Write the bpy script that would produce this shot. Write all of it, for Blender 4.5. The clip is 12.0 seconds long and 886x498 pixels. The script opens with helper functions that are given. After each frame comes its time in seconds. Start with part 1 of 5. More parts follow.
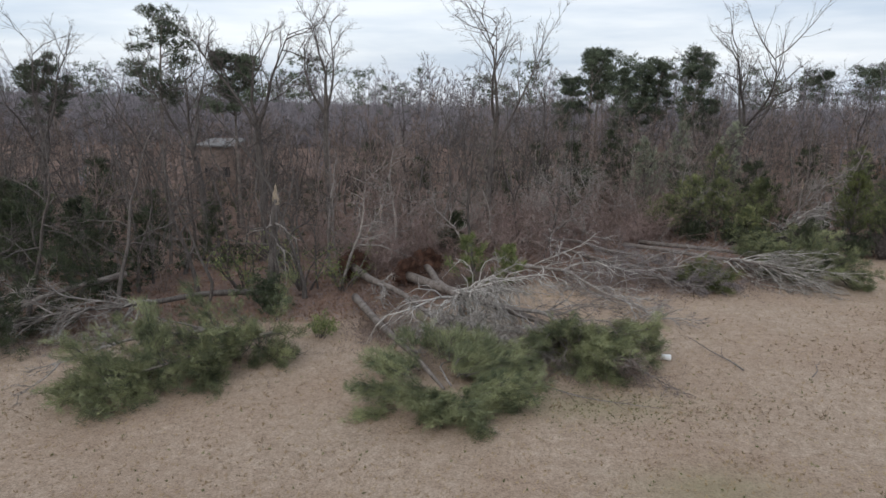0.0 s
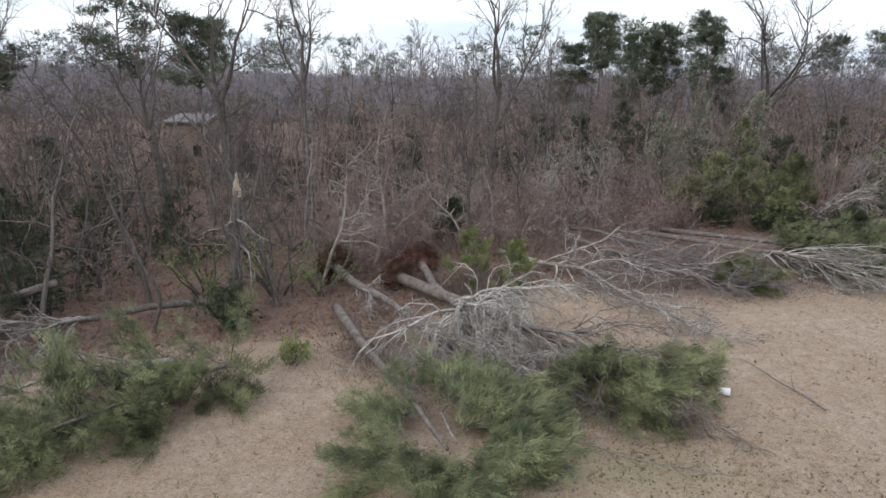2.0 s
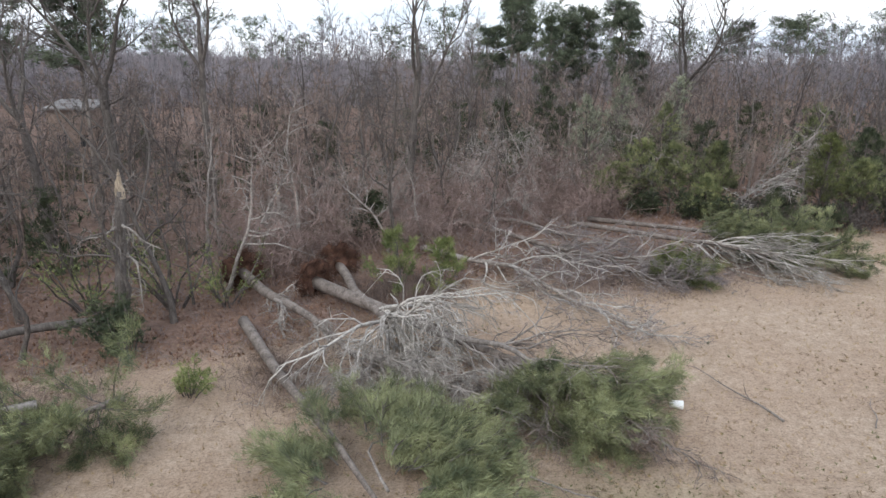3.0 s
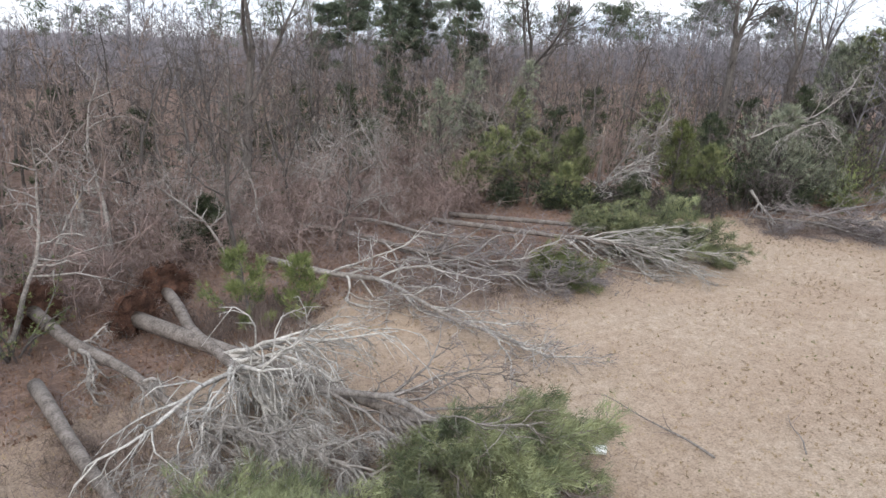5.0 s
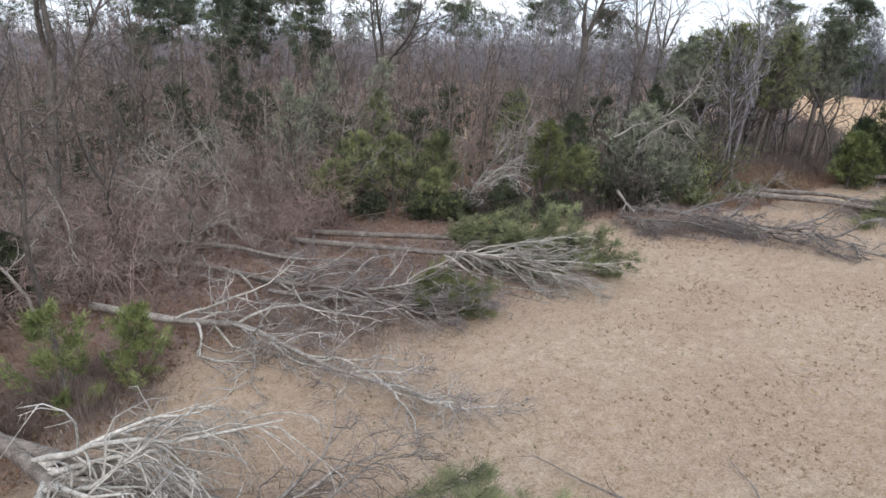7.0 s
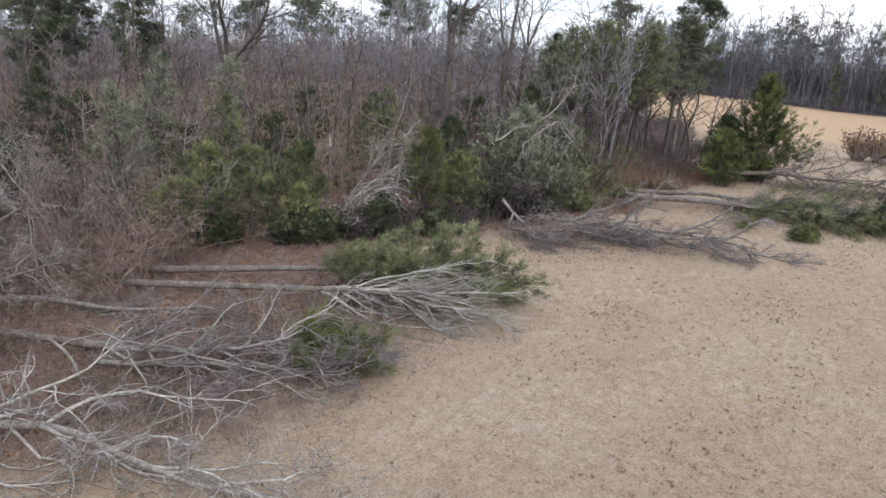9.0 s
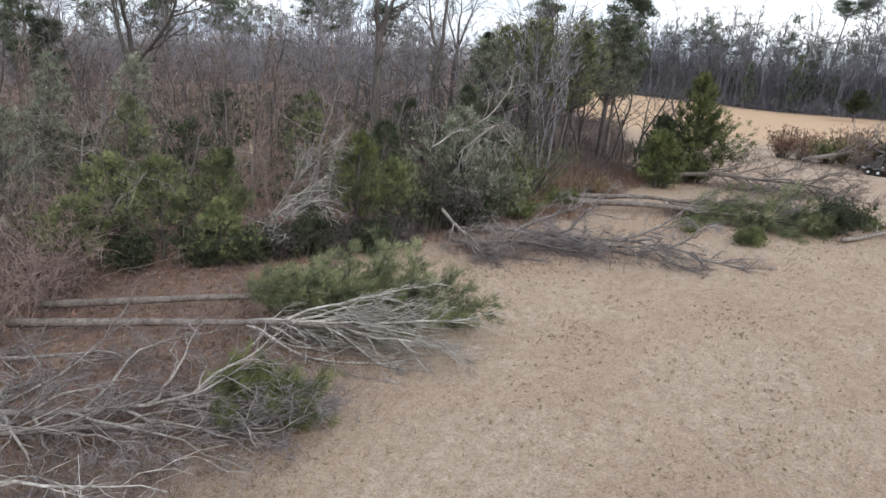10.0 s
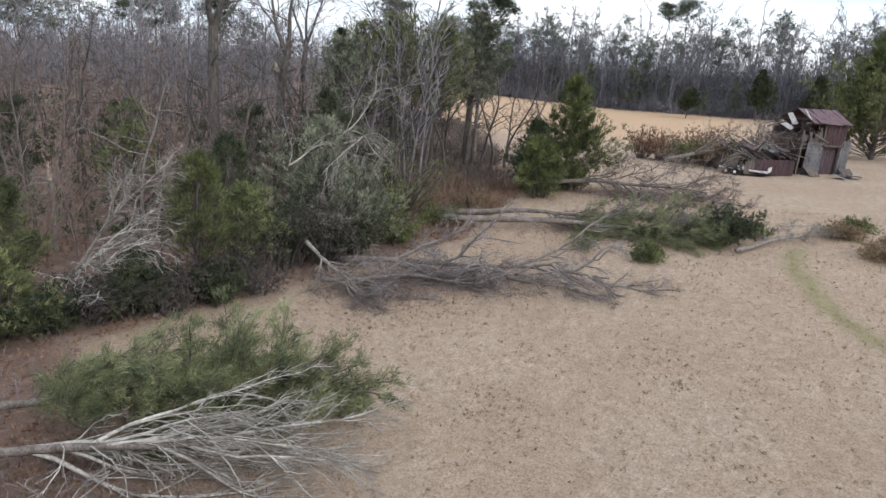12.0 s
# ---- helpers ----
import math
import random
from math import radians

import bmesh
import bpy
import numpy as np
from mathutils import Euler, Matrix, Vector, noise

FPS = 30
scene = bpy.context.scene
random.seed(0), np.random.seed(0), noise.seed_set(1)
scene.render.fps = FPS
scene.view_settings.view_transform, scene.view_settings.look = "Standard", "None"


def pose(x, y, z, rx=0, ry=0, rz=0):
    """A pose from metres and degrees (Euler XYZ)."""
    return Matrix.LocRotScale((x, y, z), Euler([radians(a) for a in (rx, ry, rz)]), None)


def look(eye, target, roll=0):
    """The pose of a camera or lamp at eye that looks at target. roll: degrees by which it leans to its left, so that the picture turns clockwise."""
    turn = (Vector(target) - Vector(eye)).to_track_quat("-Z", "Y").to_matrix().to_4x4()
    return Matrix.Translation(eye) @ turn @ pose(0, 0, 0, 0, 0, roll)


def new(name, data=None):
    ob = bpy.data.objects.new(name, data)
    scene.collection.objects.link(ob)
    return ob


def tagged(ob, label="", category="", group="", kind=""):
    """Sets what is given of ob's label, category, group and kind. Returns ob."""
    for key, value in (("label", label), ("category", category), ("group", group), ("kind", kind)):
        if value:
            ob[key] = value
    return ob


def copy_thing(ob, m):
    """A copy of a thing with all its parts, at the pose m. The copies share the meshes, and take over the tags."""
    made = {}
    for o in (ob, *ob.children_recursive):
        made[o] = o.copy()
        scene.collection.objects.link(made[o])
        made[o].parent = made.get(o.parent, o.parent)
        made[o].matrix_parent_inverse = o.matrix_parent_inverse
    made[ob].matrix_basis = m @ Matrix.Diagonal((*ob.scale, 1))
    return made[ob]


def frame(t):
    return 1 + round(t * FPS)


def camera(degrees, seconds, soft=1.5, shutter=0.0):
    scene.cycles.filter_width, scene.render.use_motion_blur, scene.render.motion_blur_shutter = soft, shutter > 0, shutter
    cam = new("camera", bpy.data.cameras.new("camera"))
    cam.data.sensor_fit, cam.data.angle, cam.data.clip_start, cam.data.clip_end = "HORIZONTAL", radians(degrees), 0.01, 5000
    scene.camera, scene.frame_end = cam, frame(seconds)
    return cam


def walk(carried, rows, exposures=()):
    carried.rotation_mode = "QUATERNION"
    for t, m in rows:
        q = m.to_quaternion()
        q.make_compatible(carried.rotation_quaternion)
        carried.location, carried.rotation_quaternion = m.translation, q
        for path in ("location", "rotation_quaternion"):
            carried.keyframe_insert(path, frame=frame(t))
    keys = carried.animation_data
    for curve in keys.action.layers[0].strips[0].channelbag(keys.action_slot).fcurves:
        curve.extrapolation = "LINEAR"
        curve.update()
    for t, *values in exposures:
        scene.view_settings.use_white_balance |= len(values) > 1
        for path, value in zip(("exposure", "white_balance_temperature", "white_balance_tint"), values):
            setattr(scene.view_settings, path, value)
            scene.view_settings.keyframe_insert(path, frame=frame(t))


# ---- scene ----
cam = camera(66.5, 12.0)
METRES, EYE, TILT, LEAN, TURN = 34.701, 11.0, 0.0, 0.0, 0.0
ROWS = [
    (0.0, 0.0, 0.0, 0.0, 0.19, -13.93, -0.77),
    (0.5, -0.0048, 0.0448, -0.0022, 0.17, -14.46, -0.63),
    (1.0, -0.0079, 0.0916, -0.0047, 0.13, -14.99, -0.53),
    (1.5, -0.0098, 0.1404, -0.0071, 0.11, -15.59, -0.47),
    (2.0, -0.0092, 0.1898, -0.009, -0.67, -16.26, -0.48),
    (2.5, -0.0095, 0.2376, -0.0116, -4.15, -16.87, -0.7),
    (3.0, -0.0101, 0.2818, -0.0133, -7.67, -17.49, -0.99),
    (5.0, -0.0116, 0.4283, -0.0187, -21.63, -18.63, -2.42),
    (5.5, -0.0091, 0.4602, -0.0199, -25.0, -18.53, -2.6),
    (6.0, -0.0042, 0.4922, -0.0217, -28.37, -18.41, -2.82),
    (6.5, 0.0023, 0.5238, -0.0234, -31.73, -18.29, -3.02),
    (7.0, 0.0105, 0.5569, -0.0253, -35.05, -18.17, -3.22),
    (9.0, 0.083, 0.6977, -0.0344, -47.48, -17.56, -3.76),
    (9.5, 0.11, 0.7328, -0.0358, -50.65, -17.39, -3.85),
    (10.0, 0.1397, 0.7679, -0.0378, -53.82, -17.17, -3.91),
    (10.5, 0.1717, 0.8028, -0.0381, -57.01, -17.02, -4.05),
    (11.0, 0.2062, 0.8363, -0.0389, -60.2, -16.82, -4.13),
    (11.5, 0.2442, 0.8676, -0.0404, -63.42, -16.62, -4.21),
    (12.0, 0.2811, 0.8948, -0.0418, -66.76, -16.36, -4.31),
]
walk(cam, [(t, pose(0, 0, EYE, TILT, LEAN, TURN) @ pose(METRES * x, METRES * y, METRES * z, 90 + pitch, roll, yaw)) for t, x, y, z, yaw, pitch, roll in ROWS],
     [(0.0, 0.25), (2.5, 0.80), (5.0, 1.11), (7.0, 0.95), (9.5, 0.87), (12.0, 0.8)])

# ---- light: an overcast winter sky with a weak, wide sun ----
world = bpy.data.worlds.new("overcast_sky")
scene.world = world
world.use_nodes = True
wn, wl = world.node_tree.nodes, world.node_tree.links
wn.clear()
w_out = wn.new("ShaderNodeOutputWorld")
w_bg = wn.new("ShaderNodeBackground")
w_sky = wn.new("ShaderNodeTexSky")
w_sky.sky_type, w_sky.sun_disc = "NISHITA", False
w_sky.sun_elevation, w_sky.sun_rotation = radians(38), radians(150)
w_dim = wn.new("ShaderNodeMix")
w_dim.data_type, w_dim.blend_type = "RGBA", "MULTIPLY"
w_dim.inputs[0].default_value = 1.0
w_dim.inputs[7].default_value = (0.11, 0.11, 0.11, 1)
w_co = wn.new("ShaderNodeTexCoord")
w_map = wn.new("ShaderNodeMapping")
w_map.inputs["Scale"].default_value = (1.3, 1.3, 9.0)
w_noise = wn.new("ShaderNodeTexNoise")
w_noise.inputs["Scale"].default_value = 1.6
w_noise.inputs["Detail"].default_value = 6
w_noise.inputs["Roughness"].default_value = 0.55
w_ramp = wn.new("ShaderNodeValToRGB")
w_ramp.color_ramp.elements[0].position = 0.36
w_ramp.color_ramp.elements[0].color = (0.545, 0.635, 0.77, 1)
w_ramp.color_ramp.elements[1].position = 0.62
w_ramp.color_ramp.elements[1].color = (0.88, 0.92, 0.98, 1)
w_mix = wn.new("ShaderNodeMix")
w_mix.data_type = "RGBA"
w_mix.inputs[0].default_value = 0.86
wl.new(w_co.outputs["Generated"], w_map.inputs["Vector"])
wl.new(w_map.outputs["Vector"], w_noise.inputs["Vector"])
wl.new(w_noise.outputs["Fac"], w_ramp.inputs["Fac"])
wl.new(w_sky.outputs["Color"], w_dim.inputs[6])
wl.new(w_dim.outputs[2], w_mix.inputs[6])
wl.new(w_ramp.outputs["Color"], w_mix.inputs[7])
wl.new(w_mix.outputs[2], w_bg.inputs["Color"])
wl.new(w_bg.outputs["Background"], w_out.inputs["Surface"])
w_bg.inputs["Strength"].default_value = 0.95

sun_data = bpy.data.lights.new("sun", "SUN")
sun_data.energy, sun_data.angle, sun_data.color = 0.9, radians(25), (1.0, 0.96, 0.9)
sun = new("sun", sun_data)
sun.matrix_world = look((0, 0, 60), (0 + 20, 35, 60 - 32))


# ---- materials ----
def material(name, dark, light, scale=3.0, rough=0.85, bump=0.3, stretch=(1, 1, 1), fine=6.0, vary=0.25, metal=0.0, coat=0.0):
    """Two-scale noise between two colours, with a fine relief and a shift from object to object."""
    m = bpy.data.materials.new(name)
    m.use_nodes = True
    n, l = m.node_tree.nodes, m.node_tree.links
    p = n["Principled BSDF"]
    co = n.new("ShaderNodeTexCoord")
    mp = n.new("ShaderNodeMapping")
    mp.inputs["Scale"].default_value = stretch
    l.new(co.outputs["Object"], mp.inputs["Vector"])
    a, b = n.new("ShaderNodeTexNoise"), n.new("ShaderNodeTexNoise")
    a.inputs["Scale"].default_value, b.inputs["Scale"].default_value = scale, scale * fine
    a.inputs["Detail"].default_value = b.inputs["Detail"].default_value = 4
    for q in (a, b):
        l.new(mp.outputs["Vector"], q.inputs["Vector"])
    mean = n.new("ShaderNodeMath")
    mean.operation = "ADD"
    half = n.new("ShaderNodeMath")
    half.operation, half.inputs[1].default_value = "MULTIPLY", 0.5
    l.new(a.outputs["Fac"], mean.inputs[0])
    l.new(b.outputs["Fac"], mean.inputs[1])
    l.new(mean.outputs[0], half.inputs[0])
    ramp = n.new("ShaderNodeValToRGB")
    ramp.color_ramp.elements[0].position, ramp.color_ramp.elements[0].color = 0.39, (*dark, 1)
    ramp.color_ramp.elements[1].position, ramp.color_ramp.elements[1].color = 0.61, (*light, 1)
    l.new(half.outputs[0], ramp.inputs["Fac"])
    info = n.new("ShaderNodeObjectInfo")
    geo = n.new("ShaderNodeNewGeometry")
    both = n.new("ShaderNodeMath")
    both.operation = "ADD"
    l.new(info.outputs["Random"], both.inputs[0])
    l.new(geo.outputs["Random Per Island"], both.inputs[1])
    span = n.new("ShaderNodeMapRange")
    span.inputs["From Max"].default_value = 2.0
    span.inputs["To Min"].default_value, span.inputs["To Max"].default_value = 1 - vary, 1 + vary
    l.new(both.outputs[0], span.inputs["Value"])
    hsv = n.new("ShaderNodeHueSaturation")
    l.new(ramp.outputs["Color"], hsv.inputs["Color"])
    l.new(span.outputs["Result"], hsv.inputs["Value"])
    l.new(hsv.outputs["Color"], p.inputs["Base Color"])
    p.inputs["Roughness"].default_value = rough
    p.inputs["Metallic"].default_value = metal
    p.inputs["Specular IOR Level"].default_value = 0.25
    if bump:
        bp = n.new("ShaderNodeBump")
        bp.inputs["Strength"].default_value, bp.inputs["Distance"].default_value = bump, 0.03
        l.new(b.outputs["Fac"], bp.inputs["Height"])
        l.new(bp.outputs["Normal"], p.inputs["Normal"])
    return m


BARK_GREY = material("bark_grey", (0.12, 0.102, 0.092), (0.3, 0.268, 0.245), 2.0, stretch=(4, 4, 1))
BARK_DARK = material("bark_dark", (0.06, 0.052, 0.047), (0.16, 0.14, 0.128), 2.0, stretch=(4, 4, 1))
BARK_PALE = material("bark_pale", (0.26, 0.238, 0.215), (0.56, 0.525, 0.485), 1.6, bump=0.2)
BARK_MID = material("bark_mid", (0.16, 0.14, 0.126), (0.37, 0.335, 0.305), 1.8, bump=0.2)
BARK_PINE = material("bark_pine", (0.095, 0.078, 0.068), (0.25, 0.215, 0.192), 2.5, bump=0.6)
TWIG = material("twig", (0.1, 0.075, 0.064), (0.26, 0.2, 0.176), 0.7, bump=0, vary=0.35)
# twigs of the distance: aerial haze is mixed into this paler, cooler grey
HAZE_TWIG = material("haze_twig", (0.145, 0.133, 0.142), (0.305, 0.283, 0.30), 0.5, bump=0, vary=0.3)
# darker copy of TWIG: dark twigs, with the wood's shade put into the colour
TWIG_DARK_SHADED = material("dark_shaded_twig", (0.05, 0.042, 0.04), (0.135, 0.115, 0.108), 0.7, bump=0, vary=0.35)
TWIG_PALE = material("twig_pale", (0.19, 0.172, 0.156), (0.385, 0.355, 0.325), 0.8, bump=0, vary=0.3)
TWIG_MAUVE = material("twig_mauve", (0.12, 0.102, 0.104), (0.26, 0.23, 0.235), 0.8, bump=0, vary=0.3)
NEEDLE = material("pine_needles", (0.07, 0.085, 0.046), (0.29, 0.305, 0.16), 0.9, fine=1.9, rough=0.6, bump=0, vary=0.45)
# dark conifers' needles, lowered further to hold the thickets' deep shade
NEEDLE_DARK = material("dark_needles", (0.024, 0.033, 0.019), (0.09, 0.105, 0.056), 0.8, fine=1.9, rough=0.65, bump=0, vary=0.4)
NEEDLE_FAR = material("crown_needles", (0.038, 0.051, 0.034), (0.13, 0.152, 0.098), 0.5, fine=1.9, rough=0.7, bump=0, vary=0.35)
PINE_DULL = material("dull_pine_needles", (0.05, 0.064, 0.031), (0.245, 0.26, 0.118), 0.9, fine=1.9, rough=0.65, bump=0, vary=0.45)
SPRAY_GREY = material("grey_green_sprays", (0.1, 0.112, 0.08), (0.31, 0.325, 0.235), 0.9, fine=1.9, rough=0.65, bump=0, vary=0.45)
CEDAR = material("cedar_sprays", (0.046, 0.06, 0.024), (0.19, 0.21, 0.08), 0.9, fine=1.9, rough=0.65, bump=0, vary=0.45)
LEAF = material("privet_leaves", (0.1, 0.125, 0.045), (0.27, 0.3, 0.118), 0.9, fine=1.9, rough=0.55, bump=0, vary=0.4)
LEAF_BROWN = material("dead_leaves", (0.15, 0.086, 0.058), (0.33, 0.205, 0.143), 0.8, rough=0.8, bump=0, vary=0.45)
BRUSH = material("brush_stems", (0.13, 0.092, 0.08), (0.33, 0.245, 0.22), 0.4, bump=0, vary=0.4)
BRIAR = material("briar_stems", (0.17, 0.105, 0.075), (0.33, 0.215, 0.155), 0.5, bump=0, vary=0.4)
CLAY = material("red_clay", (0.042, 0.023, 0.017), (0.13, 0.066, 0.045), 3.0, bump=0.9)
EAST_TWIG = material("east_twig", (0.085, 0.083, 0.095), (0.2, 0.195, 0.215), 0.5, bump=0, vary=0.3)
FRESH_WOOD = material("splintered_wood", (0.3, 0.235, 0.175), (0.52, 0.43, 0.33), 4.0, stretch=(6, 6, 1))
STRAW = material("dry_grass_blades", (0.25, 0.17, 0.09), (0.52, 0.40, 0.24), 0.25, bump=0, vary=0.35)
TUFT = material("dead_weeds", (0.15, 0.108, 0.066), (0.31, 0.228, 0.145), 0.8, bump=0, vary=0.4)
GREEN_TUFT = material("winter_weeds", (0.075, 0.085, 0.03), (0.20, 0.20, 0.085), 0.8, bump=0, vary=0.4)
OLD_BOARD = material("weathered_boards", (0.055, 0.045, 0.041), (0.18, 0.15, 0.135), 2.0, stretch=(5, 5, 0.6))
RUST_TIN = material("rusty_tin", (0.07, 0.041, 0.047), (0.17, 0.104, 0.118), 1.1, rough=0.6, bump=0.2)
DARK_BOARD = material("dark_boards", (0.04, 0.027, 0.03), (0.12, 0.085, 0.092), 2.0, stretch=(5, 5, 0.6))
PURPLE_BOARD = material("purple_boards", (0.038, 0.024, 0.027), (0.1, 0.062, 0.068), 1.5, stretch=(5, 5, 0.6))
PALE_TIN = material("pale_tin", (0.2, 0.19, 0.19), (0.4, 0.38, 0.37), 1.0, rough=0.5, bump=0.2)
GREY_TIN = material("grey_tin", (0.085, 0.082, 0.09), (0.19, 0.185, 0.198), 1.0, rough=0.5, bump=0.2, metal=0.3)
STEEL = material("trailer_steel", (0.5, 0.5, 0.51), (0.8, 0.8, 0.8), 3.0, rough=0.5, bump=0.1)
BLACK_STEEL = material("black_steel", (0.015, 0.015, 0.016), (0.05, 0.05, 0.05), 4.0, rough=0.55, bump=0.1)
RUBBER = material("tyre_rubber", (0.012, 0.012, 0.012), (0.035, 0.033, 0.032), 6.0, rough=0.9, bump=0.2)
WHITE_PLASTIC = material("white_plastic", (0.72, 0.73, 0.72), (0.86, 0.86, 0.85), 4.0, rough=0.4, bump=0.05, vary=0.03)
TAN_WALL = material("tan_siding", (0.2, 0.15, 0.125), (0.32, 0.245, 0.205), 0.8, bump=0.1)
GREY_SHINGLE = material("grey_shingles", (0.14, 0.13, 0.13), (0.26, 0.25, 0.24), 2.0)
DARK_GLASS = material("window_glass", (0.02, 0.023, 0.026), (0.04, 0.045, 0.05), 1.0, rough=0.1, bump=0)
BLUE_TARP = material("blue_tarp", (0.20, 0.27, 0.33), (0.38, 0.46, 0.52), 2.0, rough=0.5, bump=0.3)


# ---- the lie of the land ----
# ellipses of ground under the fallen crowns
HEAPS = ((12, 41.5, 4.5, 3.2), (-2.6, 32.6, 2.4, 3), (2.5, 30, 4.5, 4), (6.5, 27.5, 2.6, 2.2), (10, 43.5, 5, 4), (14.5, 43, 4, 4), (20, 43.5, 3.5, 4.5), (39.0, 43, 2.0, 4.5), (36, 45, 2.5, 2.5), (50.5, 37, 2.2, 6), (-11, 29.5, 4, 4), (-18, 31, 3.5, 3), (61, 37, 2.5, 5))
EDGE_X = [-400, -40, -22, -12, -5, 0, 5, 8, 15, 23, 31, 36, 46, 54, 61, 76, 100, 155, 200, 400]
EDGE_Y = [10, 27, 30, 34, 36.5, 39.5, 42.5, 46, 51, 55.0, 50.5, 48.5, 47, 47.0, 54, 56, 68, 108, 122, 150]


LITTER_X = [-400, -40, -22, -12, -5, 0, 3, 6, 9, 12, 16, 20, 23, 26, 31, 36, 46, 54, 61, 76, 100, 155, 200, 400]
LITTER_Y = [10, 27, 30, 32.5, 33.8, 36.2, 38.6, 41.6, 43, 42, 41.5, 43, 48, 51.5, 50, 48, 44.5, 44, 47.5, 51, 63, 108, 122, 150]


def edge_y(x):
    """The wood's edge: field to the south of it, wood to the north."""
    return np.interp(x, EDGE_X, EDGE_Y)


def land(x, y):
    x, y = np.asarray(x, float), np.asarray(y, float)
    xx, yy = np.clip(x, -40, 60), np.clip(y, -30, 56)
    z = -0.9 - 0.045 * (yy - 28) + 0.012 * (xx - 12)
    z = z + 0.035 * np.sin(0.9 * x + 0.5 * y) * np.sin(0.7 * y - 0.3 * x) + 0.05 * np.sin(0.23 * x + 1) * np.cos(0.31 * y)
    rise = np.clip((x - 41) / 16, 0, 1)
    z = z + 0.9 * rise * rise * (3 - 2 * rise)
    into = np.clip((y - edge_y(x)) / 12, 0, 1)
    slope = np.interp(x / np.maximum(np.abs(y), 30.0), [-0.6, 0.0], [0.02, 0.036])
    z = z - slope * np.clip(y - 120, 0, None)
    return z + into * (0.16 * np.sin(0.55 * x + 0.2 * y) * np.sin(0.47 * y) - 0.15)


def land_z(x, y):
    return float(land(x, y))


class Geo:
    """A bag of triangles that becomes one mesh."""

    def __init__(self):
        self.v, self.f, self.blocks = [], [], []

    def tube(self, pts, radii, sides, cap=False):
        start = len(self.v)
        n = len(pts)
        for i, p in enumerate(pts):
            d = pts[min(i + 1, n - 1)] - pts[max(i - 1, 0)]
            if d.length < 1e-6:
                d = Vector((0, 0, 1))
            d.normalize()
            u = d.cross(Vector((0.31, 0.87, 0.38)))
            if u.length < 0.05:
                u = d.cross(Vector((1, 0, 0)))
            u.normalize()
            w = d.cross(u)
            for k in range(sides):
                a = 2 * math.pi * k / sides
                self.v.append(p + (u * math.cos(a) + w * math.sin(a)) * radii[i])
        for i in range(n - 1):
            for k in range(sides):
                a, b = start + i * sides + k, start + i * sides + (k + 1) % sides
                self.f.append((a, b, b + sides))
                self.f.append((a, b + sides, a + sides))
        if cap:
            for base, flip in ((start, 1), (start + (n - 1) * sides, 0)):
                for k in range(1, sides - 1):
                    self.f.append((base, base + k + 1, base + k) if flip else (base, base + k, base + k + 1))

    def twig(self, a, b, r):
        """A tapered twig: three long faces from a to the point b."""
        d = (b - a)
        u = d.cross(Vector((0.2, 0.5, 0.84)))
        if u.length < 1e-5:
            return
        u.normalize()
        w = d.normalized().cross(u)
        s = len(self.v)
        self.v += [a + u * r, a - u * 0.5 * r + w * 0.87 * r, a - u * 0.5 * r - w * 0.87 * r, b]
        self.f += [(s, s + 1, s + 3), (s + 1, s + 2, s + 3), (s + 2, s, s + 3)]

    def box(self, m, size):
        s = len(self.v)
        for z in (-0.5, 0.5):
            for x, y in ((-0.5, -0.5), (0.5, -0.5), (0.5, 0.5), (-0.5, 0.5)):
                self.v.append(m @ Vector((x * size[0], y * size[1], z * size[2])))
        for a, b, c, d in ((0, 3, 2, 1), (4, 5, 6, 7), (0, 1, 5, 4), (1, 2, 6, 5), (2, 3, 7, 6), (3, 0, 4, 7)):
            self.f += [(s + a, s + b, s + c), (s + a, s + c, s + d)]

    def blades(self, centres, axes, count, length, width, spread, rng, droop=0.0):
        """Sprays of thin blades (needles, leaves, grass) round each centre, along each axis."""
        if not len(centres):
            return
        c = np.repeat(np.asarray(centres, float), count, 0)
        d = np.repeat(np.asarray(axes, float), count, 0)
        n = len(c)
        d = d + rng.normal(0, spread, (n, 3))
        d[:, 2] -= droop
        d /= np.linalg.norm(d, axis=1, keepdims=True) + 1e-9
        side = np.cross(d, rng.normal(0, 1, (n, 3)))
        side /= np.linalg.norm(side, axis=1, keepdims=True) + 1e-9
        ln = length * rng.uniform(0.6, 1.25, (n, 1))
        wd = width * rng.uniform(0.7, 1.3, (n, 1))
        c = c + rng.normal(0, length * 0.18, (n, 3))
        v = np.stack([c - side * wd / 2, c + side * wd / 2, c + d * ln], 1).reshape(-1, 3)
        self.blocks.append((v, np.arange(3 * n).reshape(-1, 3)))

    def arrays(self):
        vs = [np.array([tuple(p) for p in self.v], float).reshape(-1, 3)]
        fs = [np.array(self.f, int).reshape(-1, 3)]
        at = len(self.v)
        for v, f in self.blocks:
            vs.append(v)
            fs.append(f + at)
            at += len(v)
        return np.concatenate(vs), np.concatenate(fs)


def mesh_of(name, v, f, mat, smooth=True):
    me = bpy.data.meshes.new(name)
    me.vertices.add(len(v))
    me.vertices.foreach_set("co", np.ascontiguousarray(v, np.float32).ravel())
    me.loops.add(3 * len(f))
    me.loops.foreach_set("vertex_index", np.ascontiguousarray(f, np.int32).ravel())
    me.polygons.add(len(f))
    me.polygons.foreach_set("loop_start", np.arange(0, 3 * len(f), 3, dtype=np.int32))
    me.polygons.foreach_set("use_smooth", np.full(len(f), smooth))
    me.update(calc_edges=True)
    me.materials.append(mat)
    return me


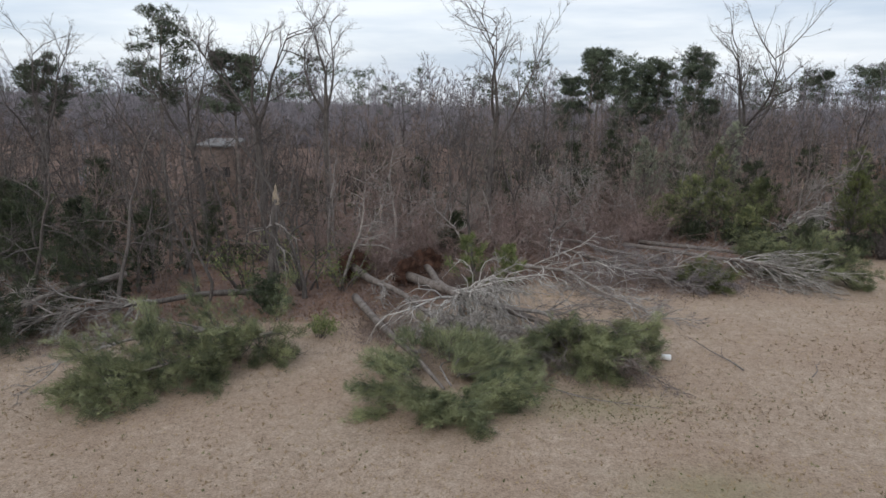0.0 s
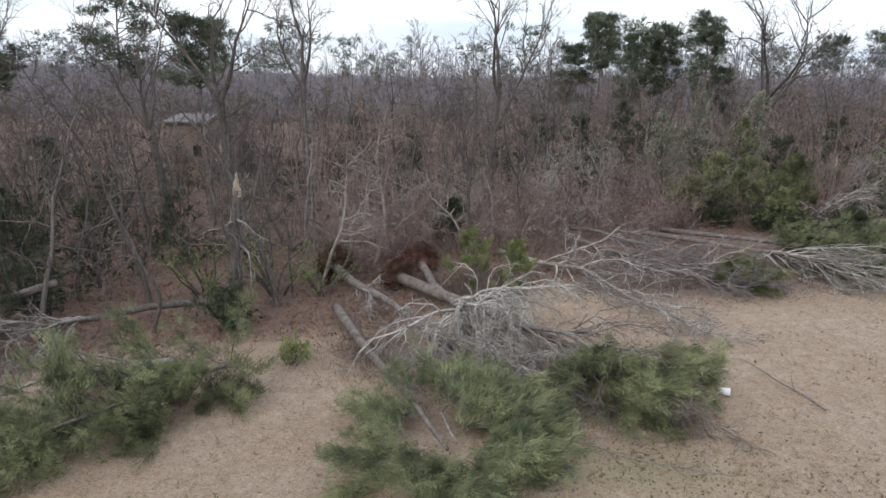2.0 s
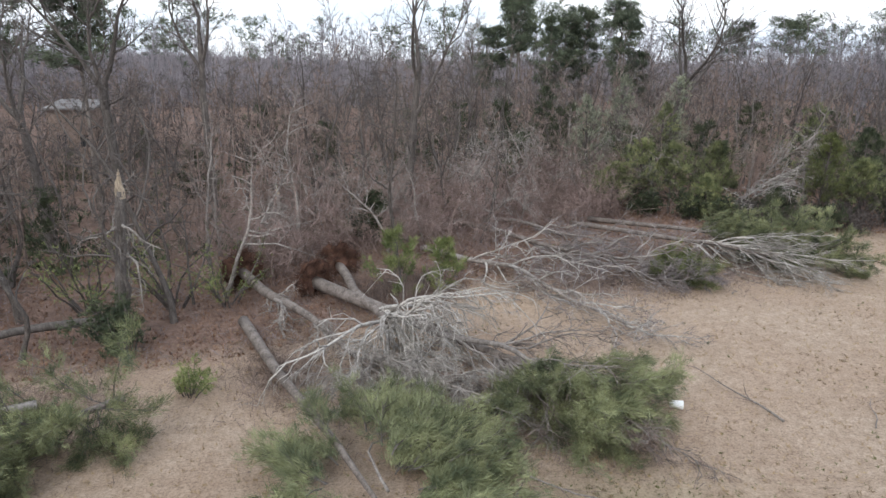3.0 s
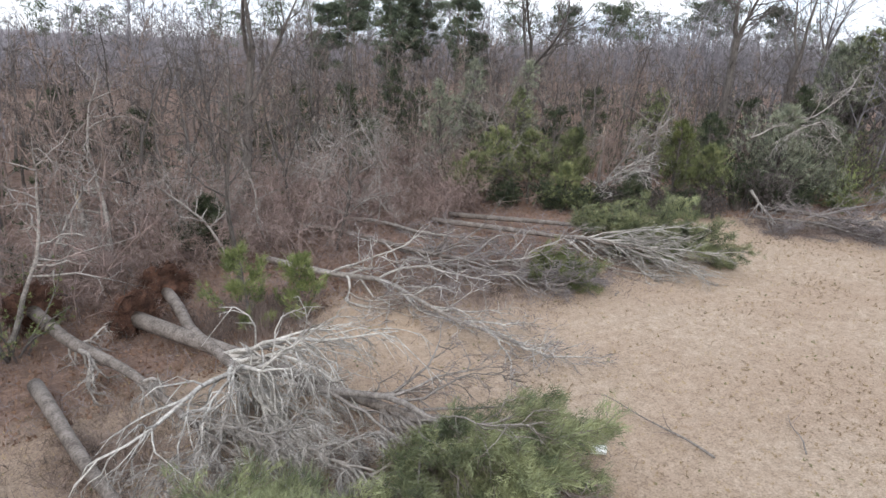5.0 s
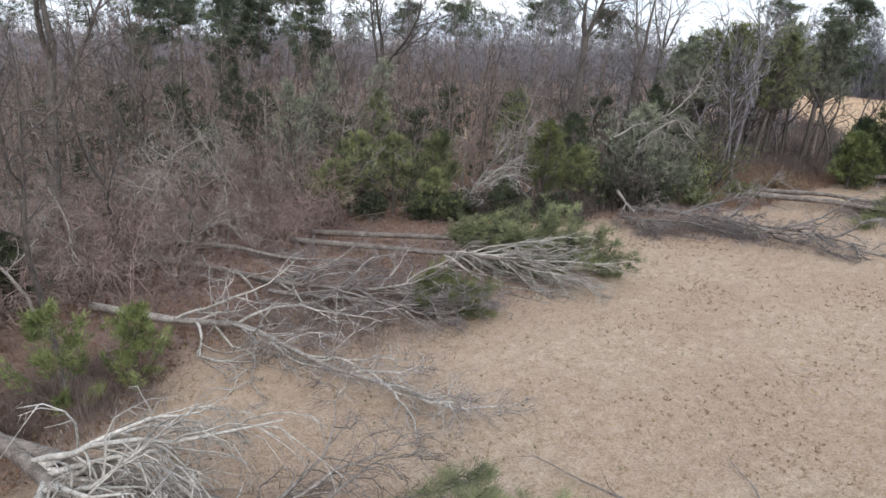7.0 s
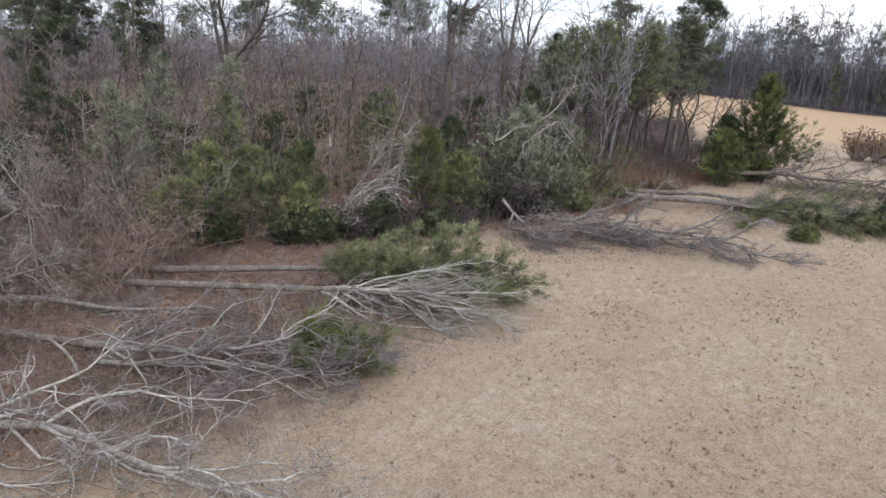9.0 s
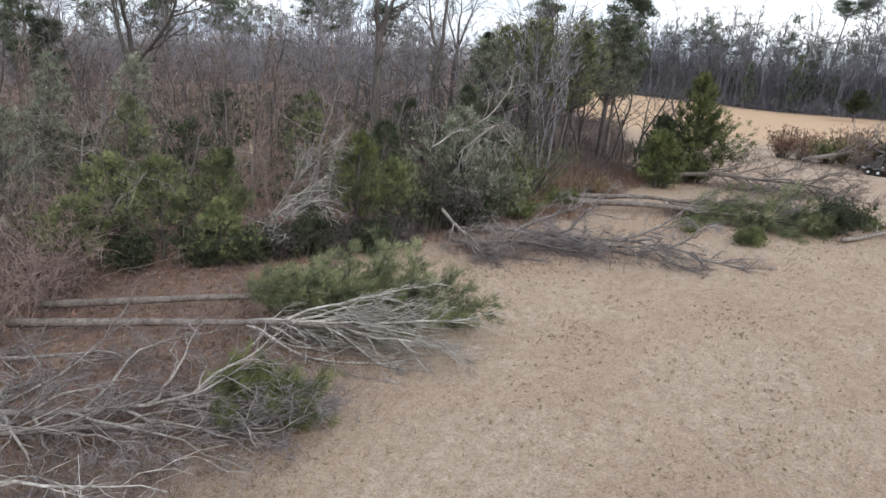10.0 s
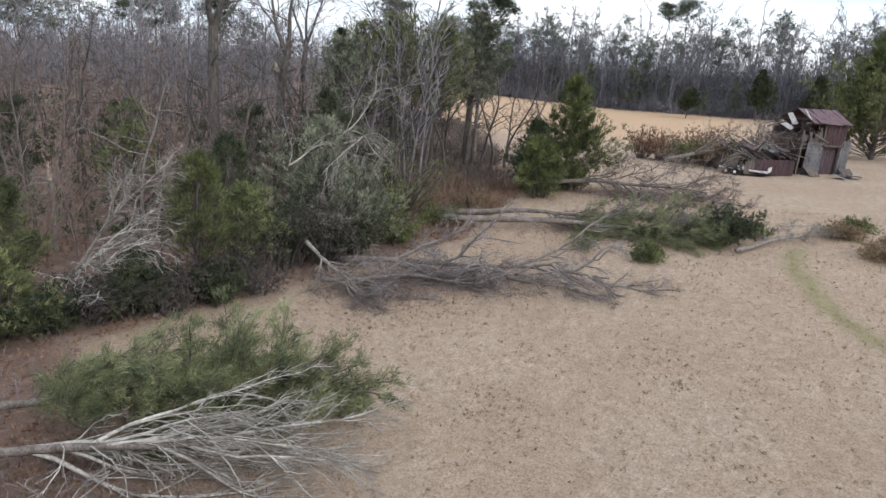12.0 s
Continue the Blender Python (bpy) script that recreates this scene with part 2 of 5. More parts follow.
def part(name, geo, mat, parent, label="", smooth=True):
    """Link a Geo, in world coordinates, as one mesh under a thing that stands at its own base."""
    v, f = geo.arrays()
    if not len(f):
        return None
    base, up = Vector((0, 0, 0)), parent
    while up is not None:
        base += up.location
        up = up.parent
    ob = new(name, mesh_of(name, v - np.array(base), f, mat, smooth))
    ob.parent = parent
    return tagged(ob, label, kind="stuff" if name in ("twig_mass", "foliage", "crown", "root_mass", "splintered_top", "branchwork", "torn_turf") else "")


def thing(name, base, label, category, group="", kind=""):
    ob = new(name)
    ob.empty_display_size = 0.2
    ob.location = base
    return tagged(ob, label, category, group, kind)


def solo(name, geo, mat, label, category, kind="", smooth=True, base=(0, 0, 0)):
    v, f = geo.arrays()
    ob = new(name, mesh_of(name, v - np.array(base), f, mat, smooth))
    ob.location = base
    return tagged(ob, label, category, "", kind)


def off(d, angle, turn):
    """The direction at that angle (radians) from d, turned round it."""
    u = d.cross(Vector((0.12, 0.25, 0.96)))
    if u.length < 0.05:
        u = d.cross(Vector((1, 0, 0)))
    u.normalize()
    w = d.cross(u)
    return d * math.cos(angle) + (u * math.cos(turn) + w * math.sin(turn)) * math.sin(angle)


def keep_up(p, clear):
    g = land_z(p.x, p.y) + clear
    if p.z < g:
        p.z = g + (g - p.z) * 0.06
    return p


def run(p, d, length, steps, wander, lift, rng, floor=None):
    """A wandering line of points from p along d."""
    pts = [p.copy()]
    d = d.copy()
    for _ in range(steps):
        d = d + Vector((rng.gauss(0, wander), rng.gauss(0, wander), rng.gauss(0, wander) + lift))
        d.normalize()
        p = p + d * (length / steps)
        if floor is not None:
            p = keep_up(p, floor)
        pts.append(p)
    return pts


def taper(r, n, end=0.35):
    return [r * (1 - (1 - end) * i / (n - 1)) for i in range(n)]


def along(pts, f):
    x = f * (len(pts) - 1)
    i = min(int(x), len(pts) - 2)
    return pts[i].lerp(pts[i + 1], x - i), (pts[i + 1] - pts[i]).normalized()




def limb(geo, twigs, p, d, length, r, rng, subs, twig_n, twig_len, twig_r, floor=None, lift=0.05, wander=0.13, sides=5, steps=7, plain=False, hang=None, fork=(0.45, 1.0), flat=1.0):
    """One crooked limb: side branches, branchlets on those, and fine twigs on the branchlets."""
    pts = run(p, d, length, steps, wander, lift, rng, floor)
    geo.tube(pts, taper(r, len(pts), 0.16), sides)
    drop = lift if hang is None else hang
    cs, ds = [], []

    def branch_off(e, lo, hi):
        e = off(e, rng.uniform(lo, hi), rng.uniform(0, 6.28))
        return Vector((e.x, e.y, e.z * flat))

    def fringe(line, n, start):
        for _ in range(n):
            c, e = along(line, rng.uniform(start, 1.0))
            e = branch_off(e, 0.25, 0.85)
            cs.append(tuple(c))
            ds.append((e.x, e.y, e.z + drop))

    for k in range(subs):
        f = 0.16 + 0.82 * (k + rng.random()) / subs
        q, e = along(pts, f)
        e = branch_off(e, *fork)
        ln = length * rng.uniform(0.22, 0.58) * (1.2 - 0.7 * f)
        sub = run(q, e, ln, 3 if plain else 5, wander * 1.5, drop * 0.6, rng, floor)
        br = max(r * 0.58 * (1.1 - 0.65 * f), twig_r * 1.5)
        geo.tube(sub, taper(br, len(sub), 0.3), 3)
        for j in range(2 if plain else 3):
            q, e = along(sub, 0.25 + 0.72 * (j + rng.random()) / (2 if plain else 3))
            small = run(q, branch_off(e, *fork), ln * rng.uniform(0.3, 0.6), 2, wander * 1.5, drop, rng, floor)
            if plain:
                twigs.twig(small[0], small[1], max(twig_r * 1.2, br * 0.4))
                twigs.twig(small[1], small[2], twig_r)
            else:
                geo.tube(small, taper(max(twig_r * 1.1, br * 0.42), 3, 0.4), 3)
            fringe(small, twig_n, 0.15)
        fringe(sub, twig_n, 0.35)
    fringe(pts, twig_n, 0.6)
    twigs.blades(cs, ds, 1, twig_len * 0.7, twig_r * 1.25, 0.16, np.random.default_rng(rng.randrange(10 ** 6)))
    return pts


# ---- the ground: one sheet, from the field to the horizon ----
def spaced(lo, a, b, hi, step):
    mid = list(np.arange(a, b + 1e-6, step))
    low = [a - (a - lo) * (k / 14) ** 2.2 for k in range(14, 0, -1)]
    high = [b + (hi - b) * (k / 14) ** 2.2 for k in range(1, 15)]
    return np.array(low + mid + high)


def build_ground():
    xs, ys = spaced(-1800, -50, 100, 1800, 0.75), spaced(-1800, 8, 66, 1800, 0.75)
    xs, ys = np.union1d(xs, np.arange(103.5, 216, 4.5)), np.union1d(ys, np.arange(-40, 145, 4.5))
    X, Y = np.meshgrid(xs, ys)
    v = np.stack([X, Y, land(X, Y)], -1).reshape(-1, 3)
    nx, ny = len(xs), len(ys)
    i, j = np.meshgrid(np.arange(nx - 1), np.arange(ny - 1))
    a = (j * nx + i).ravel()
    f = np.concatenate([np.stack([a, a + 1, a + nx + 1], 1), np.stack([a, a + nx + 1, a + nx], 1)])
    me = mesh_of("ground", v, f, ground_material())
    x, y = v[:, 0], v[:, 1]
    inside = (y - np.interp(x, LITTER_X, LITTER_Y)) / 2.2
    east = (x - np.interp(y, [-200, 5, 25, 62, 110], [140, 158, 167, 175, 185])) / 6.0
    litter = np.clip(0.5 + 0.5 * np.maximum(inside, np.where(x > 120, east, -9)), 0, 1)
    # darker ground under the heaps: leaf debris plus the crowns' shade painted in
    for hx, hy, a, b in HEAPS:
        litter = np.maximum(litter, 0.8 * np.exp(-(((x - hx) / a) ** 2 + ((y - hy) / b) ** 2)))
    far = np.clip((x - 92) / 14, 0, 1) * np.clip((y - np.interp(x, [80, 170], [24, 18])) / 12, 0, 1)
    far = np.maximum(far, 0.55 * np.exp(-(((x - 6.8) / 3.4) ** 2 + ((y - 38.6) / 2.6) ** 2)))
    # the mown wheel track that stays green
    ty = np.interp(x, [20, 39.3, 43.2, 48.8, 51.8, 60], [20, 23.9, 25.5, 26.8, 26.4, 24])
    track = np.clip(1.4 - np.abs(y - ty) / 0.8, 0, 1) * np.clip((x - 36) / 4, 0, 1) * np.clip((54 - x) / 3, 0, 1)
    moss = np.exp(-(((x - 5.5) / 4.5) ** 2 + ((y - 23.2) / 1.6) ** 2)) * 0.75 + np.exp(-(((x - 8) / 3) ** 2 + ((y - 17.5) / 1.5) ** 2)) * 0.8
    for name, values in (("litter", litter), ("far_field", far), ("green", np.clip(np.maximum(track, moss), 0, 1))):
        at = me.attributes.new(name, "FLOAT", "POINT")
        at.data.foreach_set("value", values.astype(np.float32))
    return tagged(new("ground", me), "dry tan winter pasture running into a leaf-strewn wood", "ground", "", "structure")


def ground_material():
    m = bpy.data.materials.new("pasture_and_litter")
    m.use_nodes = True
    n, l = m.node_tree.nodes, m.node_tree.links
    p = n["Principled BSDF"]
    p.inputs["Roughness"].default_value = 0.95
    p.inputs["Specular IOR Level"].default_value = 0.15
    co = n.new("ShaderNodeTexCoord")

    def noisy(scale, detail=5, rough=0.6):
        q = n.new("ShaderNodeTexNoise")
        q.inputs["Scale"].default_value, q.inputs["Detail"].default_value, q.inputs["Roughness"].default_value = scale, detail, rough
        l.new(co.outputs["Object"], q.inputs["Vector"])
        return q.outputs["Fac"]

    def ramp(fac, *stops):
        q = n.new("ShaderNodeValToRGB")
        while len(q.color_ramp.elements) < len(stops):
            q.color_ramp.elements.new(0.5)
        for e, (pos, c) in zip(q.color_ramp.elements, stops):
            e.position, e.color = pos, (*c, 1)
        l.new(fac, q.inputs["Fac"])
        return q.outputs["Color"]

    def mixed(fac, a, b, blend="MIX"):
        q = n.new("ShaderNodeMix")
        q.data_type, q.blend_type = "RGBA", blend
        if isinstance(fac, float):
            q.inputs[0].default_value = fac
        else:
            l.new(fac, q.inputs[0])
        l.new(a, q.inputs[6])
        l.new(b, q.inputs[7])
        return q.outputs[2]

    def attribute(name, noise_fac, spread):
        q = n.new("ShaderNodeAttribute")
        q.attribute_name = name
        s = n.new("ShaderNodeMath")
        s.operation, s.inputs[1].default_value, s.inputs[2].default_value = "MULTIPLY_ADD", spread, -0.5 * spread
        l.new(noise_fac, s.inputs[0])
        t = n.new("ShaderNodeMath")
        t.operation, t.use_clamp = "ADD", True
        l.new(q.outputs["Fac"], t.inputs[0])
        l.new(s.outputs[0], t.inputs[1])
        u = n.new("ShaderNodeMath")
        u.operation, u.use_clamp = "MULTIPLY", True
        l.new(t.outputs[0], u.inputs[0])
        l.new(q.outputs["Fac"], u.inputs[1])
        return u.outputs[0]

    broad, mid, fine = noisy(0.16, 4), noisy(2.4, 6, 0.7), noisy(9.0, 8, 0.75)
    straw = ramp(mid, (0.3, (0.36, 0.27, 0.201)), (0.5, (0.455, 0.35, 0.266)), (0.72, (0.54, 0.428, 0.337)))
    warm = ramp(mid, (0.3, (0.35, 0.252, 0.184)), (0.7, (0.48, 0.364, 0.275)))
    grass = mixed(ramp(broad, (0.42, (0, 0, 0)), (0.62, (1, 1, 1))), straw, warm)
    grass = mixed(0.5, grass, ramp(fine, (0.36, (0.35, 0.34, 0.32)), (0.5, (0.95, 0.95, 0.95)), (0.64, (1.12, 1.12, 1.12))), "MULTIPLY")
    grass = mixed(0.6, grass, ramp(noisy(17.0, 5, 0.7), (0.38, (0.45, 0.44, 0.42)), (0.52, (1.0, 1.0, 1.0)), (0.66, (1.15, 1.15, 1.15))), "MULTIPLY")
    leaves = ramp(mid, (0.32, (0.13, 0.086, 0.07)), (0.55, (0.245, 0.168, 0.138)), (0.75, (0.355, 0.26, 0.218)))
    leaves = mixed(0.65, leaves, ramp(fine, (0.35, (0.4, 0.38, 0.36)), (0.62, (1.15, 1.1, 1.05))), "MULTIPLY")
    orange = ramp(mid, (0.3, (0.42, 0.285, 0.18)), (0.7, (0.54, 0.385, 0.26)))
    green = ramp(mid, (0.3, (0.19, 0.17, 0.09)), (0.7, (0.31, 0.275, 0.16)))
    out = mixed(attribute("far_field", mid, 0.2), grass, orange)
    out = mixed(attribute("green", mid, 0.9), out, green)
    # this mask holds the leaf litter and the shade painted under the heaps
    out = mixed(attribute("litter", mid, 1.1), out, leaves)
    l.new(out, p.inputs["Base Color"])
    bump = n.new("ShaderNodeBump")
    bump.inputs["Strength"].default_value, bump.inputs["Distance"].default_value = 1.0, 0.08
    l.new(fine, bump.inputs["Height"])
    l.new(bump.outputs["Normal"], p.inputs["Normal"])
    return m


ground = build_ground()


# ---- kinds of trees ----
def bare_tree(rng, height, r, limbs, first, subs, twig_n, twig_r, lean=0.06, spread=0.62, reach=0.3, lift=0.03, wander=0.2, stout=0.5):
    """A leafless forest hardwood at the origin: a crooked trunk and limbs, and a crown of twigs."""
    wood, crown = Geo(), Geo()
    trunk = run(Vector((0, 0, -0.3)), Vector((rng.gauss(0, lean), rng.gauss(0, lean), 1)).normalized(), height * 0.97, 11, 0.5 * wander, 0.05, rng)
    wood.tube(trunk, [r * 1.5] + taper(r, 11, 0.12), 6)
    for k in range(limbs):
        f = first + (0.97 - first) * (k + rng.random() * 0.9) / limbs
        p, d = along(trunk, f)
        e = off(d, rng.uniform(0.55, 1.3) * spread, rng.uniform(0, 6.28))
        ln = height * reach * rng.uniform(0.55, 1.35) * (1.25 - 0.85 * f)
        limb(wood, crown, p, e, ln, r * stout * (1.15 - 0.85 * f), rng, subs, twig_n, 0.2 + ln * 0.13, twig_r, None, lift, wander, 4, 5, True)
    return wood, crown


def far_tree(rng, height, r, limbs, subs, twig_n, twig_r):
    """A leafless tree for the distance, in few faces."""
    g = Geo()
    trunk = run(Vector((0, 0, -0.3)), Vector((rng.gauss(0, 0.05), rng.gauss(0, 0.05), 1)).normalized(), height, 5, 0.06, 0.03, rng)
    g.tube(trunk, taper(r, 6, 0.15), 4)
    cs, ds = [], []
    for k in range(limbs):
        f = 0.3 + 0.68 * (k + rng.random()) / limbs
        p, d = along(trunk, f)
        ln = height * 0.3 * rng.uniform(0.7, 1.2) * (1.3 - 0.8 * f)
        pts = run(p, off(d, rng.uniform(0.4, 0.85), rng.uniform(0, 6.28)), ln, 2, 0.15, 0.08, rng)
        g.twig(pts[0], pts[2], r * 0.4)
        for j in range(subs):
            q, e = along(pts, rng.uniform(0.3, 1))
            e = off(e, rng.uniform(0.4, 0.9), rng.uniform(0, 6.28))
            for i in range(twig_n):
                cs.append(tuple(q + e * ln * 0.42 * (i + 0.5) / twig_n))
                ds.append(tuple(e))
            g.twig(q, q + e * ln * 0.42, twig_r * 1.3)
    g.blades(cs, ds, 2, height * 0.07, twig_r * 1.5, 0.5, np.random.default_rng(rng.randrange(10 ** 6)))
    return g.arrays()


def thicket(rng, height, stems, subs, twig_n, twig_r, arch):
    """A clump of crooked, arching, leafless stems."""
    g = Geo()
    cs, ds = [], []
    for k in range(stems):
        a = rng.uniform(0, 6.28)
        tilt = rng.uniform(0.1, 1.0)
        d = Vector((math.cos(a) * tilt, math.sin(a) * tilt, 1)).normalized()
        ln = height * rng.uniform(0.5, 1.2)
        pts = run(Vector((rng.gauss(0, 0.4), rng.gauss(0, 0.4), -0.1)), d, ln, 5, 0.24, -arch, rng)
        g.tube(pts, taper(0.007 + 0.005 * height, 6, 0.3), 3)
        for j in range(subs):
            q, e = along(pts, rng.uniform(0.25, 1))
            s = run(q, off(e, rng.uniform(0.5, 1.2), rng.uniform(0, 6.28)), ln * rng.uniform(0.2, 0.4), 2, 0.3, -arch, rng)
            g.twig(s[0], s[1], twig_r * 1.3)
            g.twig(s[1], s[2], twig_r)
            for _ in range(twig_n):
                c, e = along(s, rng.random())
                cs.append(tuple(c))
                ds.append(tuple(off(e, rng.uniform(0.4, 1.1), rng.uniform(0, 6.28))))
    g.blades(cs, ds, 1, height * 0.13, twig_r * 1.5, 0.3, np.random.default_rng(rng.randrange(10 ** 6)))
    return g.arrays()


def forked_tree(rng, height, r, forks, fork_at, twig_n, twig_r):
    """A tall hardwood whose trunk forks into a few rising stems."""
    wood, crown = Geo(), Geo()
    trunk = run(Vector((0, 0, -0.3)), Vector((rng.gauss(0, 0.03), rng.gauss(0, 0.03), 1)), height * fork_at, 8, 0.03, 0.03, rng)
    wood.tube(trunk, [r * 1.5] + taper(r, 8, 0.75), 8)
    for k in range(forks):
        p, d = along(trunk, 1.0 - 0.16 * k * rng.random())
        e = off(d, rng.uniform(0.22, 0.6), 6.28 * (k + 0.5 * rng.random()) / forks)
        ln = height * (1 - fork_at) * rng.uniform(0.8, 1.08)
        stem = run(p, e, ln, 8, 0.12, 0.05, rng)
        wood.tube(stem, taper(r * 0.55, 9, 0.08), 5)
        for j in range(8):
            q, g = along(stem, 0.2 + 0.78 * (j + rng.random()) / 8)
            h = off(g, rng.uniform(0.4, 0.95), rng.uniform(0, 6.28))
            limb(wood, crown, q, h, ln * rng.uniform(0.3, 0.6), r * 0.17, rng, 7, 4, 0.5, twig_r, None, 0.035, 0.17, 4, 5, True, None, (0.3, 0.9))
    for j in range(4):
        q, g = along(trunk, rng.uniform(0.45, 0.95))
        limb(wood, crown, q, off(g, rng.uniform(0.8, 1.3), rng.uniform(0, 6.28)), height * 0.13, r * 0.2, rng, 4, twig_n, height * 0.03, twig_r, None, 0.03, 0.16, 4, 5)
    return wood, crown


def tall_pine(rng, height, r, crown_at, boughs, reach, clumps, needle, width, count):
    """A tall pine: a long bare stem and an open crown of needle pads."""
    wood, green = Geo(), Geo()
    nr = np.random.default_rng(rng.randrange(10 ** 6))
    trunk = run(Vector((0, 0, -0.3)), Vector((rng.gauss(0, 0.03), rng.gauss(0, 0.03), 1)), height, 10, 0.03, 0.03, rng)
    wood.tube(trunk, [r * 1.3] + taper(r, 10, 0.15), 7)
    cs, ds = [], []

    def pad(c, wide, n):
        """A rounded clump of outward and upward tufts."""
        for _ in range(n):
            a, q = rng.uniform(0, 6.28), math.sqrt(rng.random())
            b = rng.uniform(-0.55, 1.0) * math.sqrt(1 - q * q)
            cs.append((c.x + wide * q * math.cos(a), c.y + wide * q * math.sin(a), c.z + 0.8 * wide * b))
            ds.append((q * math.cos(a) + rng.gauss(0, 0.3), q * math.sin(a) + rng.gauss(0, 0.3), 0.35 + 0.6 * b))

    for k in range(boughs):
        g = (k + rng.random()) / boughs
        f = crown_at + (0.97 - crown_at) * g
        p, d = along(trunk, f)
        e = off(d, rng.uniform(0.6, 1.35), rng.uniform(0, 6.28))
        ln = reach * (0.5 + 0.75 * math.sin(math.pi * (0.2 + 0.72 * g))) * rng.uniform(0.55, 1.15)
        pts = run(p, e, ln, 4, 0.14, 0.09, rng)
        wood.tube(pts, taper(r * 0.22, 5, 0.3), 3)
        pad(pts[-1], 0.28 * reach * rng.uniform(0.7, 1.3), clumps // 2)
        for at in (0.5, 0.75):
            q, h = along(pts, at)
            h = off(h, rng.uniform(0.5, 0.9), rng.uniform(0, 6.28))
            q2 = q + h * ln * 0.32
            wood.twig(q, q2, r * 0.1)
            pad(q2, 0.19 * reach * rng.uniform(0.7, 1.3), clumps // 3)
    pad(trunk[-1], 0.22 * reach, clumps)
    green.blades(cs, ds, count, needle * 1.3, width * 0.75, 0.6, nr)
    return wood, green


def young_conifer(rng, height, radius, boughs, clumps, needle, width, count, power=0.8, skirt=0.04, lift=0.12):
    """A low, full conifer: upswept boughs whose shoots carry brushes of needles."""
    wood, sticks, green = Geo(), Geo(), Geo()
    nr = np.random.default_rng(rng.randrange(10 ** 6))
    trunk = run(Vector((0, 0, -0.2)), Vector((rng.gauss(0, 0.03), rng.gauss(0, 0.03), 1)), height, 8, 0.03, 0.03, rng)
    wood.tube(trunk, taper(0.02 * height, 9, 0.15), 6)
    cs, ds = [], []
    lop = rng.uniform(0, 6.28)
    for k in range(boughs):
        g = ((k + rng.random()) / boughs) ** 1.25
        f = skirt + (0.99 - skirt) * g
        p, d = along(trunk, f)
        turn = rng.uniform(0, 6.28)
        e = off(d, rng.uniform(0.85, 1.45), turn)
        ln = radius * max((1 - g) ** power, 0.07) * rng.uniform(0.45, 1.3) * (1 + 0.25 * math.cos(turn - lop + 5 * g))
        pts = run(p, e, ln, 4, 0.13, lift, rng)
        sticks.tube(pts, taper(0.004 * height, 5, 0.3), 3)
        for _ in range(max(2, clumps // 3)):
            q, h = along(pts, rng.uniform(0.35, 1.0) ** 0.7)
            h = off(h, rng.uniform(0.3, 0.9), rng.uniform(0, 6.28))
            tip = q + (h + Vector((0, 0, 0.25))) * (0.15 + 0.28 * ln) * rng.uniform(0.5, 1.1)
            sticks.twig(q, tip, 0.012)
            for _ in range(3):
                c = q.lerp(tip, rng.uniform(0.25, 1.0)) + Vector((rng.gauss(0, 0.1), rng.gauss(0, 0.1), rng.gauss(0, 0.07)))
                cs.append(tuple(c))
                ds.append((h.x + rng.gauss(0, 0.35), h.y + rng.gauss(0, 0.35), h.z + 0.45))
    green.blades(cs, ds, count, needle * 1.25, width * 0.8, 0.5, nr)
    return wood, sticks, green


def leafy_shrub(rng, height, radius, stems, leaves, leaf, width, count):
    """A many-stemmed evergreen shrub with small leaves."""
    wood, green = Geo(), Geo()
    nr = np.random.default_rng(rng.randrange(10 ** 6))
    cs, ds = [], []
    for k in range(stems):
        a = rng.uniform(0, 6.28)
        e = Vector((math.cos(a) * rng.uniform(0.1, 0.8), math.sin(a) * rng.uniform(0.1, 0.8), 1)).normalized()
        p = Vector((math.cos(a), math.sin(a), 0)) * radius * rng.uniform(0, 0.35)
        pts = run(p, e, height * rng.uniform(0.6, 1.1), 5, 0.14, -0.03, rng)
        wood.tube(pts, taper(0.012 * height + 0.008, 6, 0.3), 4)
        for _ in range(leaves):
            q, h = along(pts, rng.uniform(0.2, 1.0) ** 0.8)
            q = q + Vector((rng.gauss(0, 0.3), rng.gauss(0, 0.3), rng.gauss(0, 0.2))) * radius * 0.5
            if q.z > 0.05:
                cs.append(tuple(q))
                ds.append(tuple(h * 0.4 + Vector((rng.gauss(0, 0.4), rng.gauss(0, 0.4), 0.2))))
    green.blades(cs, ds, count, leaf, width, 0.8, nr)
    return wood, green


def stand(name, geos, parts, mats, at, label, category, group="", turn=0.0, size=1.0, lean=(0, 0)):
    """A tree built at the origin, set on the ground with its parts as children."""
    x, y = at
    ob = thing(name, (0, 0, 0), label, category, group)
    for g, pn, m in zip(geos, parts, mats):
        part(pn, g, m, ob, "", pn == "trunk")
    ob.matrix_basis = pose(x, y, land_z(x, y), lean[0], lean[1], turn) @ Matrix.Diagonal((size, size, size, 1))
    return ob


def copies(ob, places):
    """Further copies of a standing tree: rows of x, y, turn, size."""
    for x, y, turn, size in places:
        m = pose(x, y, land_z(x, y), random.uniform(-3, 3), random.uniform(-3, 3), turn)
        c = copy_thing(ob, m)
        c.matrix_basis = m @ Matrix.Diagonal((size, size, size, 1))


